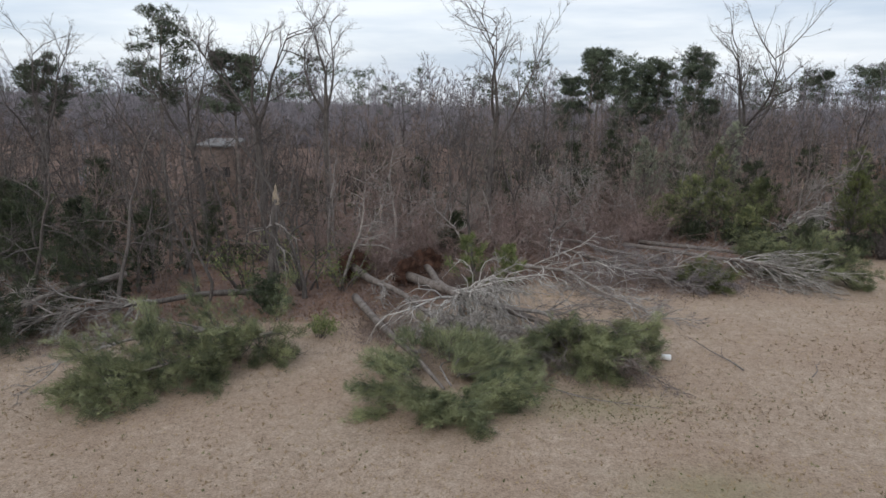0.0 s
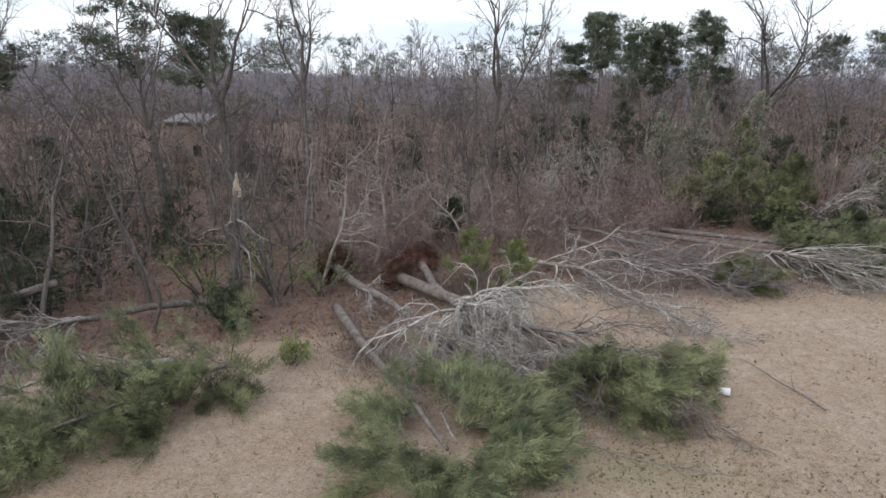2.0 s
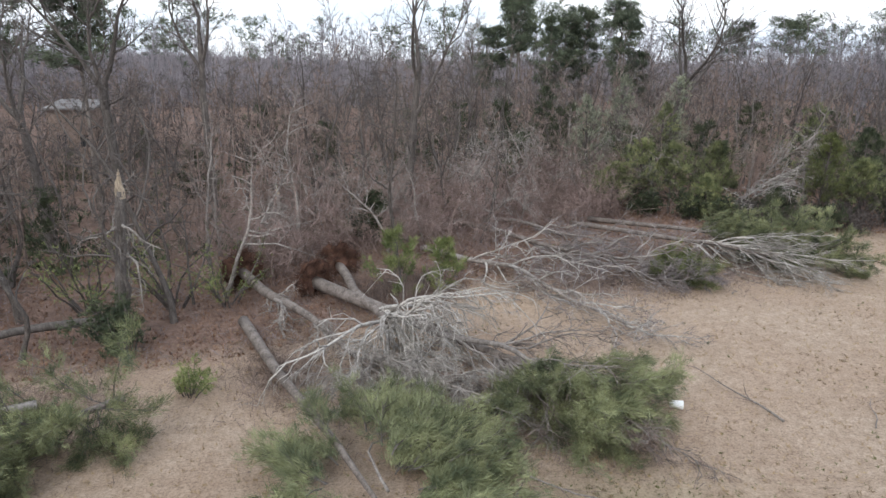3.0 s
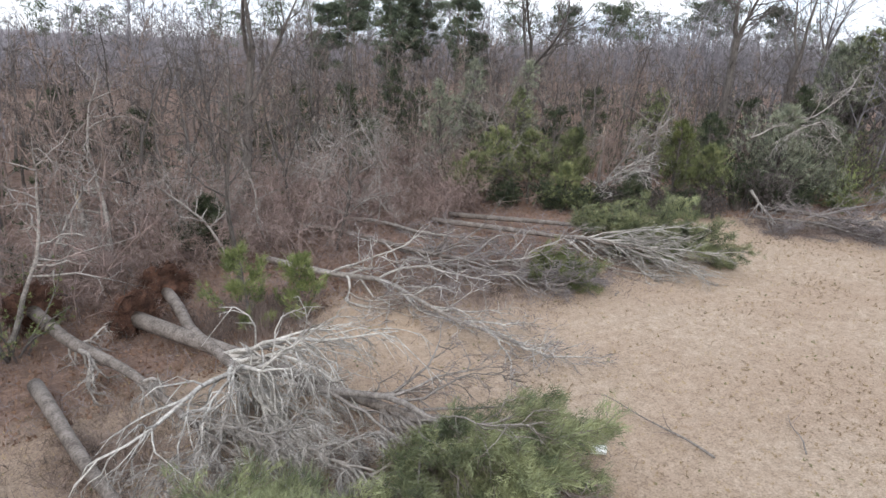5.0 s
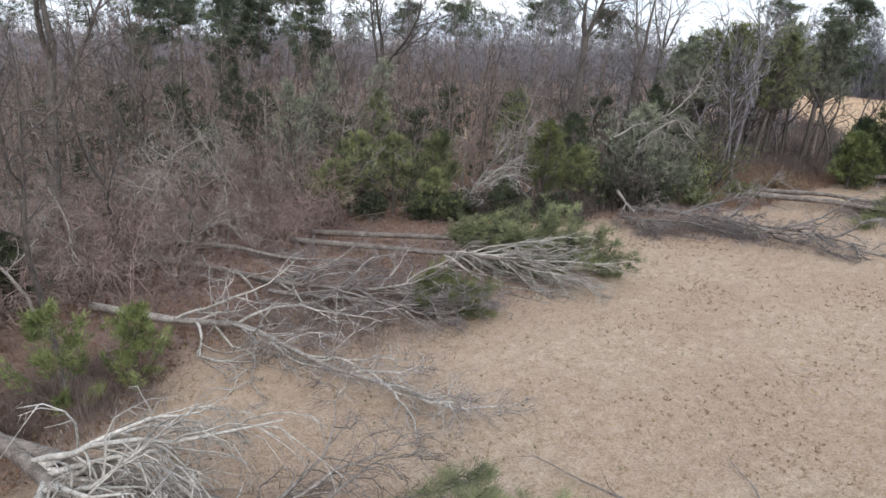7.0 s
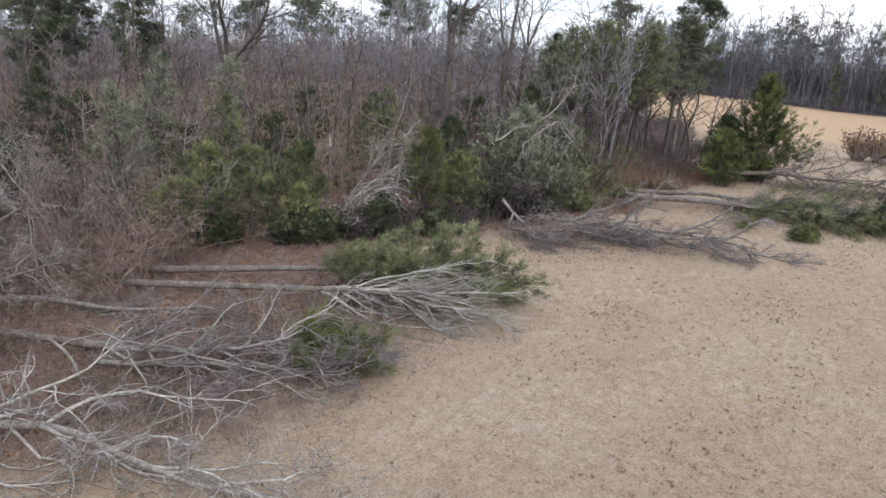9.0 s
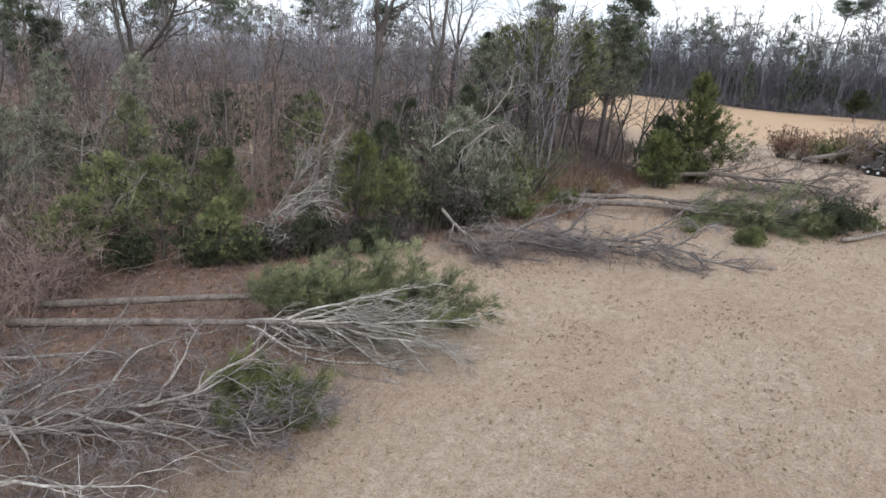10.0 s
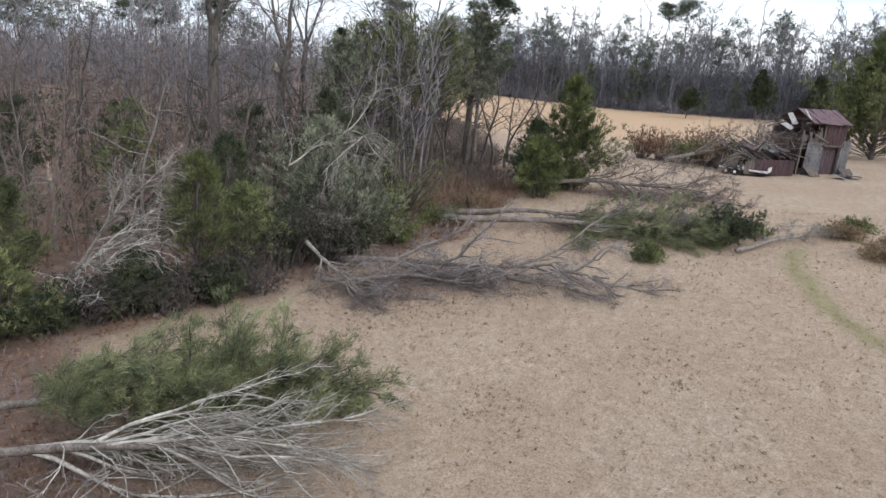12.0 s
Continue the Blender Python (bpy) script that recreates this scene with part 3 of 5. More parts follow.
# ---- fallen trees ----
def root_plate(ob, p, d, radius, rng):
    """The torn-up plate of clay and roots at a fallen tree's foot."""
    d = Vector((d.x, d.y, 0)).normalized()
    u = d.cross(Vector((0, 0, 1))).normalized()
    w = Vector((0, 0, 1))
    clay, roots, torn = Geo(), Geo(), Geo()
    rings, sides = 7, 22
    for side, depth in ((1, -0.22), (-1, 0.5)):
        s = len(clay.v)
        for i in range(rings + 1):
            for k in range(sides):
                a = 6.283 * k / sides
                x, y = math.cos(a), math.sin(a)
                rr = radius * i / rings * (1 + 0.55 * noise.noise(Vector((x * 2.0, y * 2.0, p.x))))
                t = depth * math.sqrt(max(0, 1 - (i / rings) ** 2)) + 0.38 * noise.noise(Vector((x * rr * 2.6, y * rr * 2.6, side + p.y)))
                clay.v.append(p + (u * x + w * y) * rr - d * t)
        for i in range(rings):
            for k in range(sides):
                a, b = s + i * sides + k, s + i * sides + (k + 1) % sides
                q = [(a, b, b + sides), (a, b + sides, a + sides)]
                clay.f += q if side > 0 else [(x, z, y) for x, y, z in q]
    for _ in range(70):
        a = rng.uniform(0, 6.28)
        rim = u * math.cos(a) + w * math.sin(a)
        e = rim * rng.uniform(0.5, 1) - d * rng.uniform(-0.4, 0.7)
        pts = run(p + rim * radius * rng.uniform(0.35, 0.95), e.normalized(), radius * rng.uniform(0.25, 0.75), 4, 0.4, -0.05, rng, 0.03)
        roots.tube(pts, taper(rng.uniform(0.012, 0.04), 5, 0.2), 4)
    nr = np.random.default_rng(rng.randrange(10 ** 6))
    at, ax = [], []
    for _ in range(420):
        a, q = rng.uniform(0, 6.28), math.sqrt(rng.uniform(0.1, 1.15))
        rim = u * math.cos(a) + w * math.sin(a)
        at.append(tuple(p + rim * radius * q + d * rng.uniform(-0.3, 0.3)))
        ax.append(tuple(rim * q + d * rng.uniform(-0.5, 0.5)))
    torn.blades(at, ax, 7, 0.26, 0.022, 0.7, nr)
    part("torn_turf", torn, CLAY, ob, "ragged turf and fine roots", False)
    part("root_plate", clay, CLAY, ob, "upturned plate of red clay")
    part("root_mass", roots, BARK_DARK, ob, "torn roots")


def line_through(pts, steps, rng, wobble):
    out = []
    pts = [Vector(p) for p in pts]
    a, b, c = [rng.uniform(0, 6.28) for _ in range(3)]
    for i in range(steps):
        f = i / (steps - 1)
        p, _ = along(pts, f)
        w = wobble * 1.6 * math.sin(math.pi * f)
        out.append(keep_up(p + Vector((w * math.sin(7 * f + a), w * math.sin(6 * f + b), 0.5 * w * math.sin(8 * f + c))), 0.12))
    return out


def fallen_hardwood(label, pts, r, seed, limbs=16, first=0.45, reach=4.5, subs=9, twig_n=7, twig_len=0.6, twig_r=0.013, thick=0.04, bias=(0, 0, 0), hang=None, bark=None, twig_mat=None,
                    root=0.0, lift=0.0, angle=(0.35, 1.0), end=0.2, flat=0.5, group="fallen trees", trunk_bark=None, fork=(0.3, 0.9), crook=0.19):
    """A leafless tree that lies along pts: trunk, each limb with its twigs, and its root plate."""
    rng = random.Random(seed)
    trunk = line_through(pts, 14, rng, 0.13)
    ob = thing("fallen_tree", trunk[0], label, "fallen tree", group)
    stem = Geo()
    stem.tube(trunk, taper(r, 14, end), 10, True)
    part("trunk", stem, trunk_bark or bark or BARK_GREY, ob)
    for k in range(limbs):
        f = first + (0.99 - first) * (k + rng.random()) / limbs
        p, d = along(trunk, f)
        e = off(d, rng.uniform(*angle), rng.uniform(0, 6.28))
        e = (Vector((e.x, e.y, e.z * flat + 0.03)) + Vector(bias)).normalized()
        g, tw = Geo(), Geo()
        ln = reach * rng.uniform(0.6, 1.2) * (1.25 - 0.6 * f)
        limb(g, tw, p, e, ln, max(r * (1 - (1 - end) * f) * rng.uniform(0.4, 0.65), thick), rng, subs, twig_n, twig_len, twig_r, 0.04, lift, crook, 6, 9, False, hang, fork, min(1.0, flat * 1.1))
        lo = part("limb", g, bark or BARK_GREY, ob)
        part("twig_mass", tw, twig_mat or TWIG, lo)
    if root:
        root_plate(ob, trunk[0] + Vector((0, 0, root * 0.12)), trunk[1] - trunk[0], root, rng)
    return ob


def fallen_pine(label, pts, r, seed, boughs=30, first=0.5, reach=2.8, sprays=12, clumps=9, needle=0.27, width=0.016, count=10, mat=None, root=0.0, end=0.25,
                flat=0.6, angle=(0.5, 1.1), bark=None, droop=0.0, group="fallen trees", inner=0.15, bias=(0, 0, 0), wood=None, gap=0.0, stout=0.2):
    """A pine that lies along pts: trunk, each bough with its brushes of needles, and its root plate."""
    rng = random.Random(seed)
    nr = np.random.default_rng(seed)
    trunk = line_through(pts, 14, rng, 0.05)
    ob = thing("fallen_pine", trunk[0], label, "fallen tree", group)
    stem = Geo()
    stem.tube(trunk, taper(r, 14, end), 10, True)
    part("trunk", stem, bark or BARK_PINE, ob)
    for k in range(boughs):
        f = first + (1.0 - first) * (k + rng.random()) / boughs
        p, d = along(trunk, min(f, 0.999))
        e = off(d, rng.uniform(*angle), rng.uniform(0, 6.28))
        e = (Vector((e.x, e.y, e.z * flat + 0.05)) + Vector(bias)).normalized()
        ln = reach * rng.uniform(0.6, 1.2) * (1.3 - 0.55 * f)
        g, green = Geo(), Geo()
        main = run(p + e * ln * gap, e, ln * (1 - gap), 6, 0.12, 0.02, rng, 0.1)
        g.tube(main, taper(r * stout, 7, 0.25), 5)
        cs, ds = [], []
        for j in range(sprays):
            q, h = along(main, inner + (0.99 - inner) * (j + rng.random()) / sprays)
            h = off(h, rng.uniform(0.3, 0.95), rng.uniform(0, 6.28))
            h.z *= flat
            sub = run(q, h, rng.uniform(0.35, 0.9), 3, 0.15, 0.05, rng, 0.08)
            g.tube(sub, taper(0.013, 4, 0.4), 3)
            for _ in range(clumps):
                c, w = along(sub, rng.uniform(0.3, 1.0))
                c = keep_up(c + Vector((rng.gauss(0, 0.11), rng.gauss(0, 0.11), rng.gauss(0.03, 0.07))), 0.06)
                cs.append(tuple(c))
                ds.append((w.x + rng.gauss(0, 0.3), w.y + rng.gauss(0, 0.3), w.z + 0.3 - droop + rng.gauss(0, 0.3)))
        green.blades(cs, ds, count, needle, width, 0.42, nr)
        lo = part("bough", g, wood or BARK_DARK, ob)
        part("foliage", green, mat or NEEDLE, lo, "", False)
    if root:
        root_plate(ob, trunk[0] + Vector((0, 0, root * 0.12)), trunk[1] - trunk[0], root, rng)
    return ob


# the heap of windthrown trees in front of the wood
fallen_pine("windthrown pine with a bare trunk and a ring of green boughs", [(-5.0, 37.0, -1.1), (-3.0, 31.6, -0.75), (-1.2, 26.8, -0.35), (0.1, 23.9, -0.45)], 0.24, 11,
            boughs=64, first=0.92, reach=4.3, sprays=16, flat=0.12, angle=(0.2, 2.5), inner=0.08, gap=0.55, stout=0.1, droop=0.1, bias=(0.12, 0.05, 0.02))
fallen_hardwood("uprooted grey trunk leaning over another trunk by the wood", [(-5.9, 43.0, -1.0), (-3.6, 38.4, -0.7), (-1.6, 34.4, -0.6), (0.6, 30.5, -0.6)], 0.27, 12,
                limbs=10, first=0.2, reach=2.4, subs=6, twig_n=4, root=1.0, bark=BARK_MID, twig_mat=TWIG_PALE, trunk_bark=BARK_PINE, lift=-0.04, hang=-0.15)
fallen_hardwood("uprooted tree with a fan of pale bare limbs", [(-1.1, 44.6, -1.3), (-0.2, 39.8, -1.0), (0.4, 36.8, -0.6), (1.0, 34.2, -0.2)], 0.25, 13,
                limbs=20, first=0.72, reach=8.6, subs=11, twig_n=6, twig_len=0.55, twig_r=0.011, bias=(0.42, -0.5, 0.26), hang=-0.34, bark=BARK_PALE, twig_mat=TWIG_PALE, root=1.05, lift=-0.095, angle=(0.2, 1.15), end=0.6, flat=0.95, thick=0.07, trunk_bark=BARK_PINE, fork=(0.2, 0.65), crook=0.17)
fallen_pine("windthrown pine with a thick trunk and a broad green crown", [(-2.2, 41.2, -1.0), (1.8, 35.4, -0.6), (4.4, 31.6, -0.3), (6.2, 28.8, 0.0)], 0.32, 14,
            boughs=50, first=0.7, reach=5.0, sprays=19, root=0.95, flat=0.2, angle=(0.05, 0.95), inner=0.6, droop=0.1, stout=0.19, wood=BARK_GREY, bias=(-0.08, -0.32, -0.1))
fallen_pine("loose green pine boughs under the bare limbs", [(-0.6, 28.8, -0.6), (0.6, 28.0, -0.5), (2.4, 27.0, -0.5)], 0.1, 16,
            boughs=16, first=0.05, reach=1.25, flat=0.3)
fallen_hardwood("snapped top of a bare tree over the pine crown", [(2.5, 32.5, 0.1), (4.6, 30.4, 0.3), (6.4, 28.2, 0.1), (7.8, 26.0, -0.2)], 0.12, 15,
                limbs=18, first=0.1, reach=3.4, subs=8, twig_n=5, angle=(0.15, 0.7), bark=BARK_GREY, twig_mat=TWIG, hang=-0.15, lift=-0.05, flat=0.3)
fallen_hardwood("grey matted branches fallen between the trunks", [(-0.8, 33.0, -0.6), (1.6, 30.6, -0.4), (3.8, 28.4, -0.5)], 0.05, 17,
                limbs=26, first=0.0, reach=3.4, subs=9, twig_n=9, twig_len=0.5, lift=-0.05, bark=BARK_MID, flat=0.4, twig_mat=TWIG_PALE, hang=-0.3)

# the pale tree and its neighbours behind the bay of grass
fallen_hardwood("pale smooth-barked tree lying out over the bare grass", [(3.8, 48.4, -1.6), (6.2, 44.6, -1.2), (8.2, 41.6, -0.8), (9.2, 37.6, -0.7), (11.6, 33.6, -0.9)], 0.18, 21,
                limbs=16, first=0.22, reach=5.6, subs=8, twig_n=5, bark=BARK_PALE, trunk_bark=BARK_MID, twig_mat=TWIG_MAUVE, angle=(0.35, 0.95), end=0.16, lift=-0.02, thick=0.055)
fallen_hardwood("grey fallen tree with long forked limbs on leaf litter", [(6.3, 54.5, -1.6), (9.5, 48.8, -1.2), (12.5, 44.8, -0.9), (15.2, 41.8, -0.8)], 0.2, 22,
                limbs=15, first=0.3, reach=6.4, subs=8, twig_n=5, twig_mat=TWIG_MAUVE, angle=(0.3, 1.0), bark=BARK_MID, trunk_bark=BARK_PINE, thick=0.06, lift=-0.02)
fallen_hardwood("grey log with broken limbs on leaf litter", [(8.2, 56.0, -1.7), (12.0, 51.5, -1.4), (15.5, 47.5, -1.2)], 0.17, 23, limbs=10, first=0.3, reach=4.2, subs=7, twig_n=4, twig_mat=TWIG_MAUVE)
fallen_hardwood("low matted crown of fine grey twigs on the grass", [(10.5, 46.0, -1.3), (13.5, 42.5, -1.1), (16.0, 39.6, -1.0)], 0.1, 27, limbs=13, first=0.05, reach=4.2, subs=8, twig_n=9, twig_mat=TWIG_MAUVE, angle=(0.2, 1.0), flat=0.3)
fallen_hardwood("long bare tree with a spray of fine branches", [(14.6, 53.2, -1.6), (18.4, 47.2, -0.9), (20.0, 44.2, -0.5), (21.6, 41.4, -0.3)], 0.18, 24,
                limbs=15, first=0.42, reach=6.8, subs=9, twig_n=5, twig_len=0.5, bark=BARK_PALE, trunk_bark=BARK_PINE, twig_mat=TWIG_PALE, angle=(0.04, 0.5), end=0.35, thick=0.05, flat=0.45, lift=-0.02, fork=(0.15, 0.55), crook=0.11)
fallen_pine("fallen pine with a high green crown by the field", [(16.2, 54.2, -1.6), (20.2, 48.8, -0.9), (22.6, 45.2, -0.4), (25.2, 41.0, -0.4)], 0.18, 25,
            boughs=78, first=0.45, reach=2.8, flat=0.5, angle=(0.3, 1.4), bias=(0.0, -0.05, 0.02))
fallen_pine("broken green pine top lying on the grass", [(15.0, 43.4, -1.0), (15.8, 41.8, -0.8), (16.6, 40.0, -0.8)], 0.09, 26, boughs=14, first=0.2, reach=1.4, mat=CEDAR, flat=0.6)

# by the far bend of the wood
fallen_hardwood("dark leaning stem with bare branches at the thicket's foot", [(36.4, 49.0, 0.2), (35.6, 46.8, -0.6), (34.8, 44.8, -1.1)], 0.12, 31, limbs=11, first=0.1, reach=3.6, subs=7, twig_n=5, twig_mat=TWIG_MAUVE, bark=BARK_MID, fork=(0.2, 0.6), angle=(0.15, 0.7))
fallen_hardwood("fallen tree with arching limbs and fine mauve twigs", [(38.0, 48.0, -0.9), (40.0, 43.4, -0.7), (41.2, 39.4, -0.5), (42.0, 35.2, -0.5)], 0.16, 32,
                limbs=13, first=0.12, reach=6.2, subs=7, twig_n=12, twig_len=0.75, twig_r=0.013, thick=0.1, twig_mat=TWIG_MAUVE, angle=(0.15, 0.95), end=0.2, bark=BARK_MID, trunk_bark=BARK_PINE, flat=0.35, lift=-0.03, fork=(0.15, 0.5))
fallen_hardwood("low tangle of grey-mauve branches beside the thicket", [(35.0, 47.2, -1.0), (37.4, 43.5, -0.8), (38.6, 40.4, -0.9)], 0.11, 33, limbs=15, first=0.05, reach=3.6, subs=9, twig_n=9, twig_mat=TWIG_MAUVE, angle=(0.2, 0.9))
fallen_pine("fallen pine with a straight trunk and long green top", [(47.2, 46.4, -0.3), (49.2, 40.8, 0.1), (50.2, 35.6, 0.3), (50.6, 31.0, 0.4)], 0.24, 34,
            boughs=40, first=0.38, reach=3.0, flat=0.55, mat=NEEDLE)
fallen_hardwood("straight log lying beside the fallen pine", [(48.4, 47.2, -0.2), (50.6, 41.4, 0.2), (52.0, 36.6, 0.5)], 0.22, 35, limbs=7, first=0.5, reach=2.8, bark=BARK_PINE)
fallen_hardwood("long dead grey tree with a spray of dry branches", [(58.8, 43.4, 0.7), (60.4, 39.2, 1.1), (61.6, 35.6, 1.2), (62.6, 31.8, 1.0)], 0.2, 36,
                limbs=20, first=0.2, reach=5.4, subs=9, twig_n=7, twig_r=0.018, thick=0.05, angle=(0.25, 0.85), flat=0.9, lift=0.02)
fallen_hardwood("mauve tops of fallen branches by the gap", [(52.5, 39.0, 0.3), (54.2, 35.0, 0.5), (54.8, 31.0, 0.6)], 0.12, 38, limbs=16, first=0.1, reach=3.4, twig_r=0.017, twig_mat=TWIG_MAUVE)
fallen_hardwood("short pale log with bare stubs on the grass", [(49.4, 29.6, 0.2), (52.0, 27.4, 0.55), (54.4, 25.4, 0.9)], 0.13, 37, limbs=9, first=0.3, reach=2.0, subs=4, bark=BARK_GREY, twig_mat=TWIG_PALE)

# the heap on the wood's western edge
fallen_hardwood("dark fallen trunk with crooked bare limbs", [(-9.6, 37.4, -1.0), (-13.4, 35.4, -0.5), (-17.0, 32.6, -0.3), (-20.5, 30.6, -0.5)], 0.21, 41,
                limbs=18, first=0.45, reach=5.2, subs=8, twig_n=4, twig_mat=TWIG_PALE, bark=BARK_MID, trunk_bark=BARK_DARK, end=0.3, thick=0.05, bias=(0.0, -0.3, 0.05), lift=-0.03)
fallen_pine("fallen pine crown with thick green boughs on the grass", [(-7.6, 29.8, -0.5), (-9.4, 27.6, -0.3), (-11.6, 25.0, -0.3), (-13.0, 23.6, -0.4)], 0.12, 42,
            boughs=66, first=0.04, reach=2.6, sprays=15, flat=0.65, angle=(0.5, 1.6), mat=NEEDLE)
fallen_hardwood("weathered crooked limbs thrown over the pine boughs", [(-9.6, 28.6, 0.1), (-11.4, 27.7, 0.25), (-13.0, 26.8, 0.2), (-15.5, 25.0, -0.2)], 0.13, 43, limbs=10, first=0.1, reach=2.8, subs=5, twig_n=2, bark=BARK_MID, twig_mat=TWIG_PALE)
fallen_pine("dark green fallen pine boughs against the wood", [(-17.6, 36.0, 0.4), (-20.0, 32.0, 0.3), (-21.4, 27.2, -0.2)], 0.18, 44, boughs=34, first=0.05, reach=3.2, mat=NEEDLE_DARK, flat=0.9)


# ---- standing trees that can be told apart ----
rs = random.Random(5)


def snag(at, height, r, seed, label):
    """A trunk snapped off by the wind, splintered at the top, with torn limbs."""
    rng = random.Random(seed)
    x, y = at
    z = land_z(x, y)
    ob = thing("snapped_trunk", (x, y, z), label, "broken tree", "snapped trunks")
    g, tw, sp = Geo(), Geo(), Geo()
    pts = run(Vector((x, y, z - 0.2)), Vector((rng.gauss(0, 0.03), rng.gauss(0, 0.03), 1)), height * 0.86, 9, 0.025, 0.02, rng)
    g.tube(pts, [r * 1.3] + taper(r, 9, 0.72), 8, True)
    part("trunk", g, BARK_DARK if seed == 51 else BARK_GREY, ob)
    for k in range(9):
        a = 6.28 * k / 9
        b = pts[-1] + Vector((math.cos(a), math.sin(a), 0)) * r * 0.42 - Vector((0, 0, 0.3))
        tall = 0.45 + height * 0.1 * max(0.05, math.cos(a - 2.0)) * rng.uniform(0.7, 1.2)
        sp.tube([b, b + Vector((rng.gauss(0, 0.02), rng.gauss(0, 0.02), tall * 0.7)), b + Vector((rng.gauss(0, 0.05), rng.gauss(0, 0.05), tall))], [r * 0.36, r * 0.26, 0.012], 5)
    part("splintered_top", sp, FRESH_WOOD, ob, "pale splintered heartwood")
    for k in range(5):
        p, d = along(pts, rng.uniform(0.5, 0.97))
        h, w = Geo(), Geo()
        limb(h, w, p, off(d, rng.uniform(1.1, 1.9), rng.uniform(0, 6.28)), height * rng.uniform(0.2, 0.42), r * 0.26, rng, 5, 3, 0.4, 0.01, None, -0.1, 0.32, 5, 7)
        lo = part("limb", h, BARK_MID, ob)
        part("twig_mass", w, TWIG_PALE, lo)


snag((-9.9, 36.9), 7.4, 0.25, 51, "snapped tree trunk with torn hanging limbs and splintered top")
snag((54.5, 73.2), 8.2, 0.2, 52, "snapped pale trunk standing in the wood")
snag((57.6, 73.6), 6.0, 0.17, 53, "short snapped pale trunk in the wood")
snag((62.0, 69.0), 9.6, 0.2, 54, "tall snapped trunk with a splintered top")
snag((33.0, 62.0), 5.0, 0.14, 55, "thin snapped trunk behind the young pines")
snag((-4.6, 52.0), 4.2, 0.2, 56, "leaning snapped stump among the brush")

TALL = [(-13.6, 49.6, 19.0, 0.30, 3, 0.55), (-9.9, 58.2, 20.5, 0.26, 3, 0.62), (3.6, 55.5, 20.5, 0.27, 3, 0.55), (31.4, 73.5, 20.5, 0.36, 4, 0.45),
        (-37.8, 62.8, 17.5, 0.3, 4, 0.5), (47.8, 64.6, 20.0, 0.42, 3, 0.6), (53.4, 63.2, 20.0, 0.34, 2, 0.5), (-18.5, 52.0, 17.0, 0.30, 3, 0.5), (66.5, 60.0, 17.0, 0.24, 3, 0.5), (60.0, 66.0, 18.0, 0.25, 3, 0.6)]
for k, (x, y, h, r, forks, at) in enumerate(TALL):
    t = random.Random(60 + k)
    stand("tall_tree", forked_tree(t, h, r, forks, at, 10, 0.012), ("trunk", "crown"), (BARK_DARK, TWIG_DARK_SHADED), (x, y),
          "tall leafless hardwood with forked rising stems above the wood", "tree", "tall bare trees", rs.uniform(0, 360))

for k, (x, y, h, r, s) in enumerate([(2.2, 44.6, 12.2, 0.12, 4), (9.0, 64.0, 15.0, 0.17, 6), (7.7, 50.4, 7.0, 0.12, 3), (-7.9, 41.0, 6.0, 0.07, 4)]):
    t = random.Random(80 + k)
    stand("slender_tree", bare_tree(t, h, r, 9 + s, 0.4, 5, 5, 0.011), ("trunk", "crown"), (BARK_DARK, TWIG), (x, y),
          "slender dark-barked leafless tree at the wood's edge", "tree", "slender trees", rs.uniform(0, 360))

PINES = [(-29.0, 69.6, 19.3, 0.55, 3.8), (-18.0, 59.4, 15.6, 0.66, 2.6), (-40.3, 72.7, 15.4, 0.6, 2.8), (24.2, 110.4, 18.2, 0.68, 3.4), (31.9, 114.0, 16.4, 0.45, 3.4),
         (42.7, 116.6, 18.2, 0.66, 3.6), (66.9, 123.7, 14.0, 0.6, 3.6), (72.8, 118.7, 14.4, 0.6, 3.8), (30.9, 132.9, 15.0, 0.6, 3.8), (92.0, 118.0, 16.0, 0.6, 4.0),
         (104.0, 112.0, 15.5, 0.62, 4.0), (70.0, 53.0, 15.5, 0.45, 3.0), (213.0, 53.0, 26.5, 0.84, 4.0), (216.4, 46.7, 26.8, 0.84, 4.2),
         (133.6, 96.0, 18.6, 0.72, 4.2), (38.0, 98.0, 11.0, 0.2, 2.2), (21.5, 102.7, 18.0, 0.55, 3.2), (24.3, 93.2, 15.0, 0.22, 2.2), (30.0, 99.3, 16.0, 0.45, 3.0), (33.2, 92.6, 15.5, 0.4, 2.7), (27.0, 97.0, 15.0, 0.4, 2.7), (17.0, 96.0, 14.0, 0.45, 2.7), (84.0, 105.0, 16.0, 0.6, 4.0)]
for k, (x, y, h, at, reach) in enumerate(PINES):
    t = random.Random(100 + k)
    big = at < 0.2
    stand("pine_tree", tall_pine(t, h, 0.012 * h + 0.03, at, 40 if big else 30, reach * 0.85, 66, 0.3, 0.085, 5), ("trunk", "crown"), (BARK_PINE, NEEDLE_FAR), (x, y),
          "tall pine with an open dark green crown", "tree", "pines above the wood", rs.uniform(0, 360))

